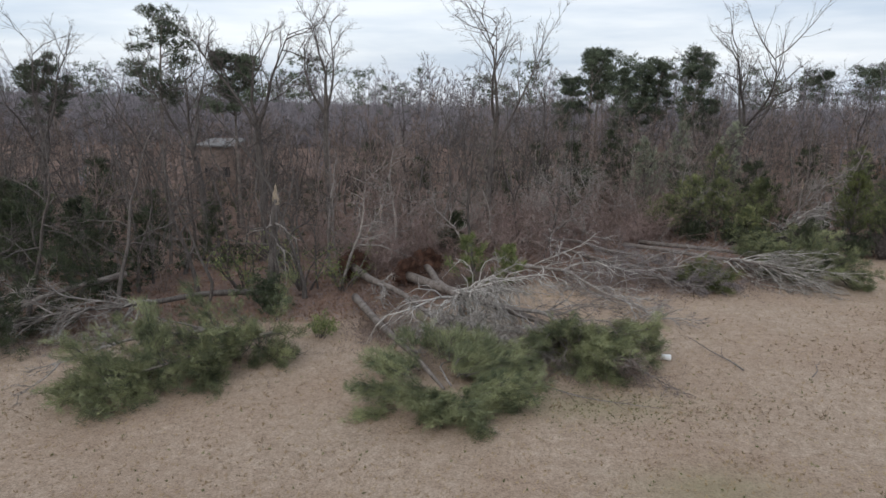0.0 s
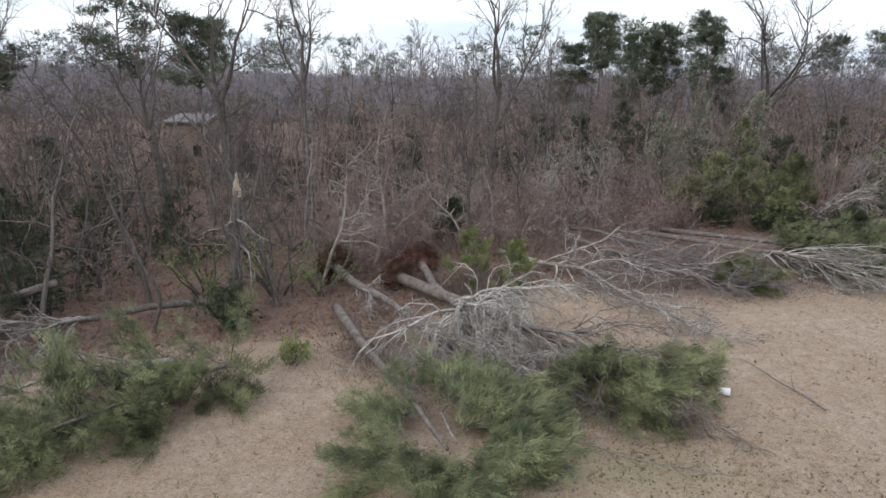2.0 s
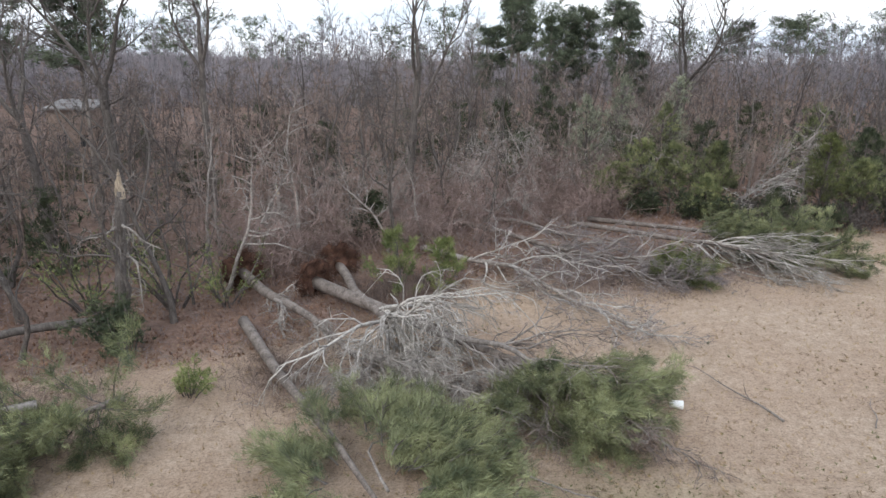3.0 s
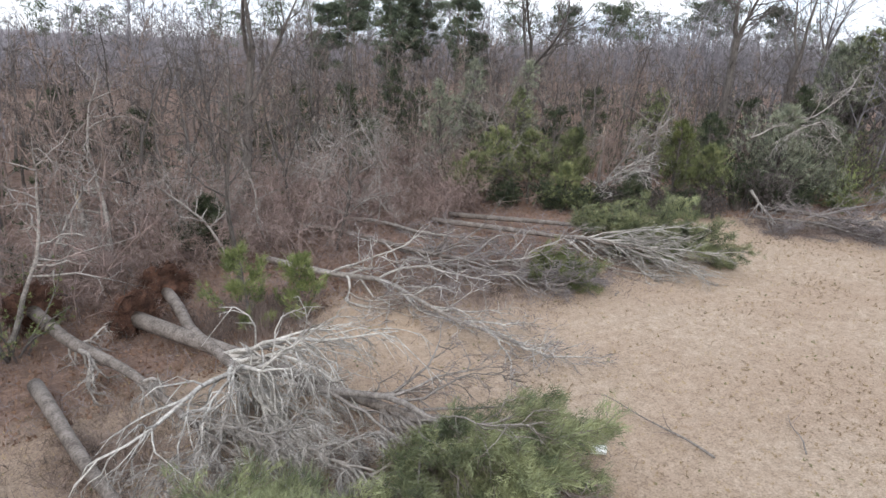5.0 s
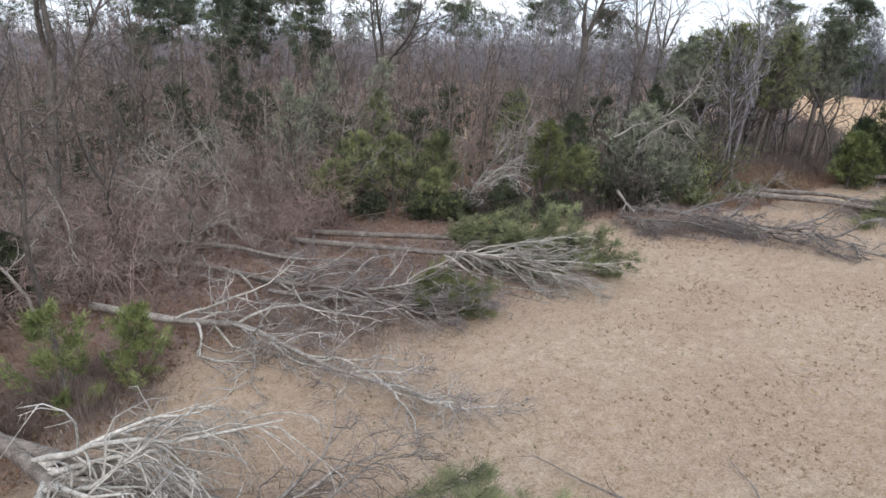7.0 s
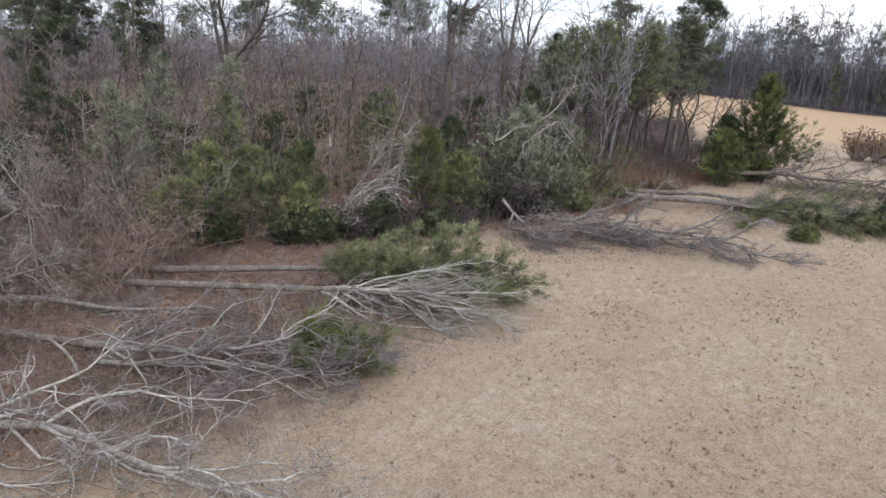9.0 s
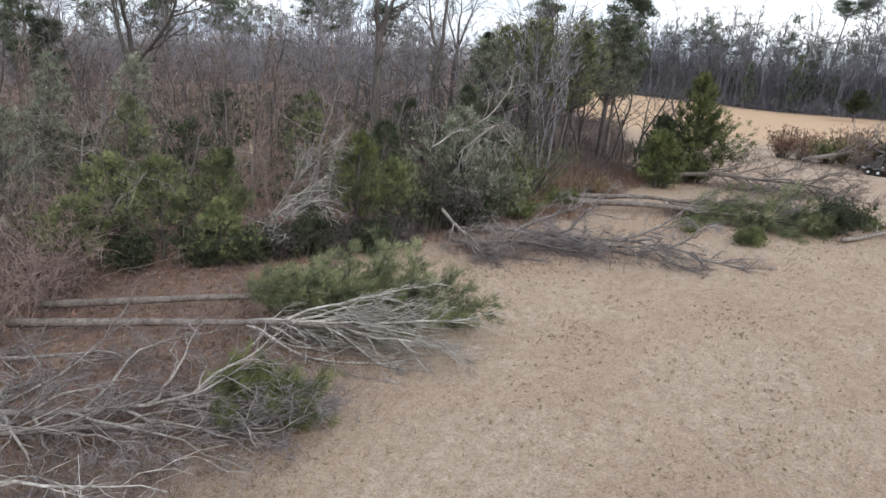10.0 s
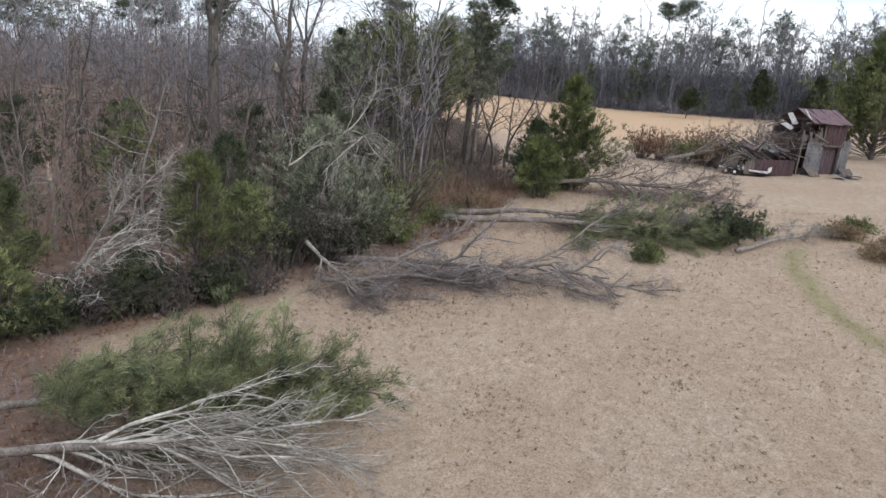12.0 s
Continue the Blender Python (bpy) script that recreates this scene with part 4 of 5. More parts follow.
# young pines and cedars along the edge
YOUNG = [(40.4, 51.0, 7.4, 3.9, SPRAY_GREY, "rounded dense grey-green cedar with drooping sprays"), (44.2, 50.6, 6.4, 3.2, SPRAY_GREY, "rounded dense grey-green cedar with drooping sprays"),
         (31.8, 51.6, 6.6, 2.3, CEDAR, "bright green young pine, full to the ground"), (26.2, 56.4, 5.6, 2.2, PINE_DULL, "young green pine in a row at the wood's edge"),
         (23.6, 57.2, 5.4, 2.3, PINE_DULL, "mid green young pine at the wood's edge"), 
         (21.0, 58.6, 5.6, 2.2, PINE_DULL, "dark green young conifer among bare brush"), (34.2, 50.8, 4.8, 2.4, PINE_DULL, "low olive conifer in the thicket"),
         (25.0, 54.4, 3.4, 1.8, PINE_DULL, "low olive conifer at the wood's edge"), (29.2, 52.4, 2.8, 1.8, NEEDLE_DARK, "low dark conifer at the wood's edge"),
         (36.6, 53.4, 6.6, 2.6, NEEDLE_DARK, "dark conifer in the thicket"), (19.0, 57.4, 4.0, 2.0, PINE_DULL, "olive young pine among bare brush"),
         (61.2, 42.2, 8.6, 3.5, CEDAR, "tall dense green cedar beside the gap"), (56.4, 43.2, 4.4, 1.9, CEDAR, "small yellowish green cedar beside a taller one"), (59.6, 43.8, 5.2, 2.2, NEEDLE_DARK, "dark green cedar beside a taller one"),
         (102.0, 15.5, 14.5, 7.0, CEDAR, "broad dense green pine beside the barn"), (1.9, 39.8, 3.6, 1.7, LEAF, "wispy yellow-green pine sapling"), (4.0, 41.2, 2.7, 1.2, LEAF, "wispy yellow-green pine sapling"), (0.9, 50.2, 3.6, 1.7, NEEDLE_DARK, "dark small pine behind the fallen trees"), (37.6, 61.0, 8.0, 2.4, PINE_DULL, "olive conifer inside the wood"),
         (44.6, 53.4, 8.4, 2.8, NEEDLE_DARK, "dark conifer behind the thicket"), (47.5, 53.0, 6.0, 2.4, NEEDLE_DARK, "dark conifer behind the thicket"), (60.5, 61.5, 11.5, 2.6, NEEDLE_DARK, "dark cedar between bare trunks"),
         (19.0, 62.5, 8.5, 2.2, SPRAY_GREY, "grey-green conifer inside the wood"), (22.4, 66.0, 10.0, 2.4, SPRAY_GREY, "grey-green conifer inside the wood"), (25.4, 63.4, 8.0, 2.2, PINE_DULL, "dull green conifer inside the wood"), (16.6, 66.4, 9.0, 2.2, NEEDLE_DARK, "dark conifer inside the wood"), (28.4, 68.0, 10.0, 2.4, SPRAY_GREY, "grey-green conifer inside the wood"),
         (-21.5, 39.5, 6.0, 2.6, NEEDLE_DARK, "dark conifer at the wood's western edge"), (-26.5, 41.5, 7.0, 2.8, NEEDLE_DARK, "dark conifer at the wood's western edge"), (-33.0, 43.0, 7.0, 2.8, NEEDLE_DARK, "dark conifer at the wood's western edge"), (-24.0, 36.5, 6.0, 2.8, NEEDLE_DARK, "dark conifer at the wood's western edge"), (-29.0, 38.0, 6.5, 2.8, NEEDLE_DARK, "dark conifer at the wood's western edge"),
         (163.0, 27.0, 10.0, 3.0, NEEDLE_DARK, "dark cedar before the far wood"), (161.0, 17.0, 9.0, 2.8, NEEDLE_DARK, "dark cedar before the far wood"), (158.0, 40.0, 6.0, 2.6, NEEDLE_DARK, "low dark cedar before the far wood"),
         (65.5, 55.5, 13.0, 3.0, SPRAY_GREY, "slim grey-green cedar with a bare foot in the copse"), (62.0, 54.5, 12.0, 3.0, PINE_DULL, "slim dull green cedar with a bare foot in the copse"),
         (69.0, 53.4, 13.5, 3.0, SPRAY_GREY, "slim grey-green cedar with a bare foot in the copse"), (59.4, 56.4, 12.5, 3.0, PINE_DULL, "slim dull green cedar with a bare foot in the copse"),
         (54.2, 57.4, 11.0, 2.8, SPRAY_GREY, "slim grey-green cedar with a bare foot in the copse"), (63.8, 58.6, 12.0, 3.0, PINE_DULL, "slim dull green cedar with a bare foot in the copse"), (67.2, 56.2, 11.0, 3.0, SPRAY_GREY, "slim grey-green cedar with a bare foot in the copse"), (57.0, 58.0, 12.0, 3.0, PINE_DULL, "slim dull green cedar with a bare foot in the copse"), (72.5, 55.0, 12.0, 3.0, SPRAY_GREY, "slim grey-green cedar with a bare foot in the copse")]
for k, (x, y, h, rad, m, label) in enumerate(YOUNG):
    t = random.Random(140 + k)
    bare, dense = "bare foot" in label, "dense" in label
    stand("young_conifer", young_conifer(t, h, rad, (24 if "wispy" in label else int(34 + h * 8) * (2 if dense else 1)), 9 if bare or "inside" in label else 18, 0.4 if x > 90 else 0.28 if x > 50 else 0.2, 0.12 if x > 90 else 0.058 if x > 50 else 0.036, 10 if "wispy" in label else 7, 0.4 if bare else 0.75 if dense else 0.32 if "rounded" in label else 0.72, 0.42 if bare else 0.02 if dense or h < 3.7 else 0.24), ("trunk", "branchwork", "crown"), (BARK_DARK, BARK_DARK, m), (x, y), label, "conifer", "young conifers", rs.uniform(0, 360))

# the low darkest shrubs also paint in the shade under the young pines
SHRUBS = [(37.0, 50.6, 4.4, 2.4, NEEDLE_DARK, 30), (47.6, 50.2, 5.4, 3.0, PINE_DULL, 26), (38.4, 49.2, 3.4, 2.4, TWIG_DARK_SHADED, 22), (46.4, 49.6, 3.4, 2.4, LEAF, 18), (33.4, 49.6, 2.4, 2.0, TWIG_DARK_SHADED, 20), (24.2, 55.0, 2.2, 2.0, NEEDLE_DARK, 24), (26.2, 53.6, 2.0, 1.8, NEEDLE_DARK, 24), (28.6, 52.2, 2.2, 1.8, NEEDLE_DARK, 24), (31.6, 50.4, 2.2, 1.9, NEEDLE_DARK, 24), (21.8, 56.6, 2.2, 2.0, NEEDLE_DARK, 22), (30.2, 51.0, 2.0, 1.8, TWIG_DARK_SHADED, 18), (27.4, 53.0, 2.0, 1.9, TWIG_DARK_SHADED, 18), (40.0, 48.8, 2.6, 2.2, NEEDLE_DARK, 24), (43.6, 47.8, 1.8, 1.9, CEDAR, 18), (47.6, 46.8, 1.5, 1.8, CEDAR, 18), (51.6, 45.6, 1.5, 1.7, TUFT, 18), (-9.2, 35.0, 2.4, 1.2, NEEDLE_DARK, 18),
          (-5.9, 31.0, 1.3, 0.8, LEAF, 12), (61.6, 41.8, 2.4, 2.6, CEDAR, 30), (57.0, 42.8, 2.0, 2.2, CEDAR, 24), (64.4, 44.4, 2.6, 2.4, NEEDLE_DARK, 26), (59.4, 43.6, 2.4, 2.2, NEEDLE_DARK, 24), (67.6, 47.2, 2.2, 2.4, NEEDLE_DARK, 22), (-8.6, 40.6, 4.4, 1.7, LEAF, 13), (-12.4, 40.5, 4.0, 1.5, LEAF, 12), 
          (55.0, 23.8, 0.6, 1.9, TUFT, 26), (57.0, 23.0, 0.7, 1.5, CEDAR, 18), (51.6, 22.4, 0.6, 2.0, TUFT, 28), (53.6, 21.4, 0.7, 1.6, TUFT, 22), (50.2, 20.8, 0.6, 1.6, TUFT, 20), (51.2, 30.2, 2.4, 1.7, NEEDLE_DARK, 30), (46.5, 34.0, 0.8, 1.4, CEDAR, 16), (47.0, 37.6, 0.9, 1.4, LEAF, 16), (53.2, 28.6, 0.9, 1.4, CEDAR, 16), (-6.2, 40.6, 3.6, 1.3, LEAF, 10), (24.2, 44.0, 2.0, 1.8, CEDAR, 18), (-19.5, 37.5, 3.2, 2.0, NEEDLE_DARK, 18)]
for k, (x, y, h, rad, m, stems) in enumerate(SHRUBS):
    t = random.Random(180 + k)
    stand("shrub", leafy_shrub(t, h, rad, stems, 28, 0.12 if m == LEAF else 0.2, 0.042 if m != LEAF else 0.024, 11 if m == NEEDLE_DARK else 7 if m != LEAF else 10), ("branchwork", "foliage"), (BARK_DARK, m), (x, y),
          "dead brush under the young pines, darkened for shade" if m == TWIG_DARK_SHADED else "brown weedy bush on the grass" if m == TUFT else "sparse yellow-green privet under the trees" if m == LEAF else "grey-green evergreen tangle with drooping sprays" if m == SPRAY_GREY else "dense dark evergreen shrub at the wood's edge", "shrub", "shrubs", rs.uniform(0, 360))

under = stand("understory_cedar", young_conifer(random.Random(190), 5.0, 1.8, 40, 9, 0.3, 0.06, 6, 0.6, 0.08), ("trunk", "branchwork", "crown"), (BARK_DARK, BARK_DARK, NEEDLE_DARK), (-19.0, 42.5),
              "dark cedar growing under the bare trees", "conifer", "cedars under the trees")
uq = random.Random(191)
copies(under, [(x, y, uq.uniform(0, 360), uq.uniform(0.6, 1.5)) for x, y in
               [(-27, 43), (-33, 47), (-16, 47), (-23, 52), (-30, 58), (-12, 62), (-2, 66), (5, 72), (14, 66), (20, 72), (26, 66), (34, 68), (40, 74), (46, 60), (51, 58), (44, 70), (52, 78), (30, 84), (12, 88), (-20, 78), (-38, 60), (-23.6, 70), (-8, 72), (22, 62), (28, 62),
                (13, 70), (16, 76), (22, 75), (10, 78), (27, 78), (12, 62.5), (57, 66), (66, 66), (49, 66)]])

t = random.Random(199)
stand("small_tree", leafy_shrub(t, 5.6, 1.4, 7, 26, 0.2, 0.07, 7), ("branchwork", "foliage"), (BARK_DARK, LEAF_BROWN), (46.5, 70.1), "small tree still holding russet dead leaves", "tree")

# dead trees caught in the thicket
fallen_hardwood("dead grey tree leaning into the young pines", [(27.6, 55.4, -1.4), (28.4, 54.2, 0.6), (29.2, 52.9, 2.4), (30.05, 51.5, 4.3)], 0.1, 57, limbs=13, first=0.25, reach=2.6, subs=6, twig_n=3, bark=BARK_MID, twig_mat=TWIG_PALE, flat=0.8, lift=0.0, angle=(0.2, 0.7), fork=(0.2, 0.6))
fallen_hardwood("dead pale limbs draped over the evergreen thicket", [(40.0, 50.6, 4.0), (42.8, 50.2, 5.2), (46.4, 51.2, 7.0), (49.5, 52.4, 8.8)], 0.055, 58, limbs=14, first=0.0, reach=3.8, bark=BARK_MID, thick=0.025, subs=5, twig_n=1, hang=-0.3, twig_mat=TWIG_PALE, flat=1.0, lift=-0.12)
fallen_hardwood("grey broken crown resting on the thicket", [(37.2, 50.6, 3.6), (39.6, 49.8, 4.6), (42.0, 49.4, 4.6)], 0.055, 59, limbs=8, first=0.0, reach=2.8, bark=BARK_MID, thick=0.025, subs=5, twig_n=1, hang=-0.3, twig_mat=TWIG_PALE, flat=1.0, lift=-0.15)

fallen_hardwood("dead pale branches lying across the young pines", [(27.4, 55.2, -1.2), (28.4, 54.2, 0.2), (29.4, 53.2, 1.4), (30.5, 52.4, 2.4)], 0.07, 47, limbs=12, first=0.15, reach=2.8, subs=6, twig_n=3, bark=BARK_PALE, twig_mat=TWIG_MAUVE, flat=0.5, angle=(0.15, 0.6), fork=(0.2, 0.6))
fallen_hardwood("low dead pale branches among the young pines", [(27.2, 54.6, -1.3), (28.0, 53.6, -0.2), (29.1, 52.1, 1.2)], 0.06, 49, limbs=10, first=0.15, reach=2.6, subs=6, twig_n=3, bark=BARK_PALE, twig_mat=TWIG_MAUVE, flat=0.5, angle=(0.15, 0.6), fork=(0.2, 0.6))
fallen_hardwood("dead grey crown hanging in the evergreen thicket", [(44.6, 49.4, 3.2), (42.0, 49.0, 4.8), (39.0, 48.6, 4.6), (37.0, 48.6, 3.4)], 0.055, 48, limbs=9, first=0.0, reach=2.6, bark=BARK_MID, thick=0.025, subs=5, twig_n=1, hang=-0.3, twig_mat=TWIG_PALE, flat=1.0, lift=-0.16)

# ---- the wood behind them ----
kinds = []
for k in range(8):
    t = random.Random(200 + k)
    # odd kinds take darker bark and twigs, painting in the deep wood's shade
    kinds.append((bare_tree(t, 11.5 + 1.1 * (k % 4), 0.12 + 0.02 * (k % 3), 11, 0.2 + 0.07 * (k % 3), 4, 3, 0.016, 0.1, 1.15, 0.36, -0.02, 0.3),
                  BARK_DARK if k % 2 else BARK_GREY, TWIG_DARK_SHADED if k % 2 else TWIG))
# crooked, spreading trees of the edge, limbs coloured pale as if lit from the sky
for k in range(6):
    t = random.Random(220 + k)
    kinds.append((bare_tree(t, 10.0 + 1.2 * (k % 3), 0.12 + 0.02 * (k % 3), 12, 0.2 + 0.06 * (k % 3), 5, 4, 0.014, 0.14, 1.3, 0.42, -0.04, 0.34, 0.6),
                  BARK_MID if k % 3 != 1 else BARK_GREY, BRUSH if k % 2 else TWIG_PALE))

placed = [(x, y) for x, y, *_ in TALL + PINES] + [(x, y) for x, y, *_ in YOUNG]
spots = []
tries = random.Random(7)
while len(spots) < 275 and len(placed) < 5000:
    u = tries.random()
    x = tries.uniform(-62, 86)
    back = 1.0 + 62 * u ** 1.5
    y = float(edge_y(x)) + back
    if x > 74 or (x > 57 and (back > 9 or tries.random() < 0.5)) or (-6 < x < 22 and back < 10) or (19 < x < 57 and back < 5.5):
        continue
    if abs(x) > 0.78 * y + 12 and x < 0:
        continue
    gap = 2.0 + 0.02 * back
    if all((x - a) ** 2 + (y - b) ** 2 > gap * gap for a, b in placed):
        placed.append((x, y))
        spots.append((x, y, back))
rows = {k: [] for k in range(len(kinds))}
for x, y, back in spots:
    # darkened kinds go mostly west and east, where the wood should look shaded
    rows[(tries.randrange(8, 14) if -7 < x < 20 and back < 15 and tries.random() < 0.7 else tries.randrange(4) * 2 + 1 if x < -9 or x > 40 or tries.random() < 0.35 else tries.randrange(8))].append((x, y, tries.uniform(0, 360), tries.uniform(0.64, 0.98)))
for _ in range(64):
    x = tries.uniform(-7, 25)
    rows[tries.randrange(8, 14)].append((x, float(edge_y(x)) + tries.uniform(5 if x > 4 else 8, 24), tries.uniform(0, 360), tries.uniform(0.38, 0.66)))
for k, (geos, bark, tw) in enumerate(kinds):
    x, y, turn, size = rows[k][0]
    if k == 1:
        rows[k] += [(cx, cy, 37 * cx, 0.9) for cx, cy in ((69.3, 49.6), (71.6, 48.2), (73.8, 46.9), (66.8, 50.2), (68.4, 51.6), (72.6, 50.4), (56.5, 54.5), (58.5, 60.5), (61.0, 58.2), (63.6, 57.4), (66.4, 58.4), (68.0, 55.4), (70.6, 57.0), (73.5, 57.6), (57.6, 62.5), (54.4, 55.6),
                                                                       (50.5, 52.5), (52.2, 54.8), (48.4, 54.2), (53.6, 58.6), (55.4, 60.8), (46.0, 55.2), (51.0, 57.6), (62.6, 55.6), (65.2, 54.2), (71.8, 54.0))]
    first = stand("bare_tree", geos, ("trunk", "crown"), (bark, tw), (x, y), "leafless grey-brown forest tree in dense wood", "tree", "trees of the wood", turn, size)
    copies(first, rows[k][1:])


# ---- far woods and undergrowth, which nobody could count ----
def scatter(kinds_of, places, seed):
    """Many copies of a few forms joined into one mesh: rows of x, y, size."""
    r = np.random.default_rng(seed)
    vs, fs, at = [], [], 0
    for x, y, size in places:
        v, f = kinds_of[r.integers(len(kinds_of))]
        a = r.uniform(0, 6.283)
        c, s = math.cos(a), math.sin(a)
        w = np.stack([v[:, 0] * c - v[:, 1] * s, v[:, 0] * s + v[:, 1] * c, v[:, 2] * r.uniform(0.85, 1.15)], 1) * size
        w += np.array([x, y, land_z(x, y)])
        vs.append(w)
        fs.append(f + at)
        at += len(v)
    return np.concatenate(vs), np.concatenate(fs)


far_kinds = [far_tree(random.Random(300 + k), 15.0, 0.17, 8, 2, 4, 0.05) for k in range(5)]
fr = random.Random(9)
far_places = []
for _ in range(420):
    y = fr.uniform(85, 190)
    x = fr.uniform(-0.75 * y - 20, 120)
    if y > edge_y(x) + (50 if x < 60 else 4):
        far_places.append((x, y, fr.uniform(0.72, 1.02) + (0.28 * max(0.0, noise.noise(Vector((x * 0.06, y * 0.05, 2.5)))) if y < 140 else 0)))
east_line = lambda y: float(np.interp(y, [-200, 5, 25, 62, 110, 140], [140, 158, 167, 175, 185, 190]))
for _ in range(360):
    y = fr.uniform(-40, 135)
    far_places.append((east_line(y) + 2 + 45 * fr.random() ** 1.4, y, fr.uniform(0.9, 1.45)))
for _ in range(330):
    x = fr.uniform(50, 190)
    far_places.append((x, float(edge_y(x)) + 3 + 60 * fr.random() ** 1.3, fr.uniform(0.55, 0.85)))
for _ in range(150):
    y = fr.uniform(170, 330)
    far_places.append((fr.uniform(-0.75 * y - 20, 0.8 * y), y, fr.uniform(0.85, 1.3)))
east_places = [p for p in far_places if p[0] > 140 and p[1] < 135]
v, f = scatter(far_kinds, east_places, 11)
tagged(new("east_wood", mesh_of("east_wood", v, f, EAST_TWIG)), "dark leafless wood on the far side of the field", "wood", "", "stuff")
far_places = [p for p in far_places if not (p[0] > 140 and p[1] < 135)]
mid_places = []
for _ in range(460):
    x = fr.uniform(-62, 60)
    mid_places.append((x, float(edge_y(x)) + 14 + 52 * fr.random(), fr.uniform(0.34, 0.66)))
for _ in range(90):
    x = fr.uniform(14, 52)
    mid_places.append((x, float(edge_y(x)) + 6 + 10 * fr.random(), fr.uniform(0.2, 0.42)))
v, f = scatter(far_kinds, mid_places, 6)
tagged(new("mid_wood", mesh_of("mid_wood", v, f, TWIG)), "dense brown saplings filling the wood", "wood", "", "stuff")
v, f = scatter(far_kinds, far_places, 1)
tagged(new("far_wood", mesh_of("far_wood", v, f, HAZE_TWIG)), "distant leafless wood with haze put into its grey", "wood", "", "stuff")

pine_kinds = []
for k in range(3):
    w, g = tall_pine(random.Random(320 + k), 17.0, 0.16, 0.5 + 0.08 * k, 13, 3.2, 16, 0.5, 0.16, 4)
    pine_kinds.append(g.arrays())
pine_places = []
for _ in range(70):
    y = fr.uniform(-30, 130)
    pine_places.append((east_line(y) + 12 + 40 * fr.random(), y, fr.uniform(0.8, 1.2)))
for _ in range(46):
    y = fr.uniform(95, 190)
    x = fr.uniform(-0.7 * y - 20, 120)
    if y > edge_y(x) + 30:
        pine_places.append((x, y, fr.uniform(0.7, 1.05)))
for _ in range(22):
    y = fr.uniform(150, 300)
    pine_places.append((fr.uniform(-0.5 * y, 0.9 * y), y, fr.uniform(0.8, 1.15)))
v, f = scatter(pine_kinds, pine_places, 2)
tagged(new("far_pines", mesh_of("far_pines", v, f, NEEDLE_FAR, False)), "dark pine crowns scattered through the distant wood", "wood", "", "stuff")


cedar_kinds = [young_conifer(random.Random(330 + k), 9.0, 2.6, 46, 5, 0.5, 0.14, 5, 0.6, 0.04)[2].arrays() for k in range(3)]
v, f = scatter(cedar_kinds, [(east_line(y) + fr.uniform(-1, 16), y, fr.uniform(0.5, 1.35)) for y in [fr.uniform(-40, 125) for _ in range(46)]], 4)
tagged(new("east_cedars", mesh_of("east_cedars", v, f, NEEDLE_FAR, False)), "dark cedars along the wood beyond the field", "wood", "", "stuff")


def undergrowth(name, label, mat, count, seed, place, blades, length, width, spread, low=0.0):
    r = np.random.default_rng(seed)
    q = random.Random(seed)
    cs = []
    while len(cs) < count:
        p = place(q)
        if p is not None:
            cs.append((p[0], p[1], land_z(p[0], p[1]) + low + (p[2] if len(p) > 2 else 0)))
    g = Geo()
    g.blades(cs, np.tile((0, 0, 1.0), (len(cs), 1)), blades, length, width, spread, r)
    return solo(name, g, mat, label, "undergrowth", "stuff", False)


def in_wood(a, b, x0=-60, x1=84):
    def pick(q):
        x = q.uniform(x0, x1)
        back = a + (b - a) * q.random() ** 1.4
        return (x, float(edge_y(x)) + back)
    return pick


def on_litter(q):
    x = q.uniform(-30, 62)
    return (x, float(np.interp(x, LITTER_X, LITTER_Y)) + 0.3 + 20 * q.random() ** 1.3)


thickets = [thicket(random.Random(340 + k), 3.0 + 0.9 * (k % 3), 9, 6, 7, 0.012, 0.1) for k in range(5)]
tq = random.Random(15)
for name, label, mat, count, a, b, x0, x1 in (("thicket", "dense grey-pink leafless thicket at the wood's edge", BRUSH, 150, 3.0, 19, -9, 24),
                                             ("dark_thicket", "dark leafless thicket under the trees", TWIG, 170, 2.0, 60, -55, 60)):
    at = []
    while len(at) < count:
        x = tq.uniform(x0, x1)
        back = a + (b - a) * tq.random() ** 1.3
        if not (20 < x < 47 and back < 6) and not (x < 4 and back < 7):
            at.append((x, float(edge_y(x)) + back, tq.uniform(0.7, 1.35)))
    v, f = scatter(thickets, at, 3 + count)
    tagged(new(name, mesh_of(name, v, f, mat)), label, "undergrowth", "", "stuff")
undergrowth("brush", "leafless grey-brown brush under the trees", BRUSH, 6000, 21, in_wood(1.5, 60), 8, 0.55, 0.018, 1.0)
undergrowth("briars", "reddish brown briars along the wood's edge", BRIAR, 2600, 23, on_litter, 10, 0.55, 0.022, 0.8)
undergrowth("gap_brush", "brown brush between the thicket and the cedars", BRIAR, 1100, 27, lambda q: (q.uniform(45, 60), q.uniform(44.5, 53)), 12, 0.9, 0.035, 0.7)
undergrowth("gap_thicket", "dark leafless thicket between the copse and the cedars", TWIG, 1500, 41, lambda q: (q.uniform(47, 66), q.uniform(46.5, 57)), 9, 1.0, 0.025, 1.0)
undergrowth("edge_weeds", "dark dead weeds round the saplings at the wood's edge", TWIG, 420, 39, lambda q: (q.gauss(2.0, 1.5), q.gauss(40.6, 1.4)), 12, 0.9, 0.016, 0.5)
undergrowth("leaf_litter", "fallen brown leaves on the forest floor", LEAF_BROWN, 16000, 24, on_litter, 3, 0.15, 0.09, 1.4)
undergrowth("dead_twigs", "broken grey twigs strewn over the litter", TWIG_MAUVE, 5000, 34, on_litter, 5, 0.6, 0.02, 1.6)
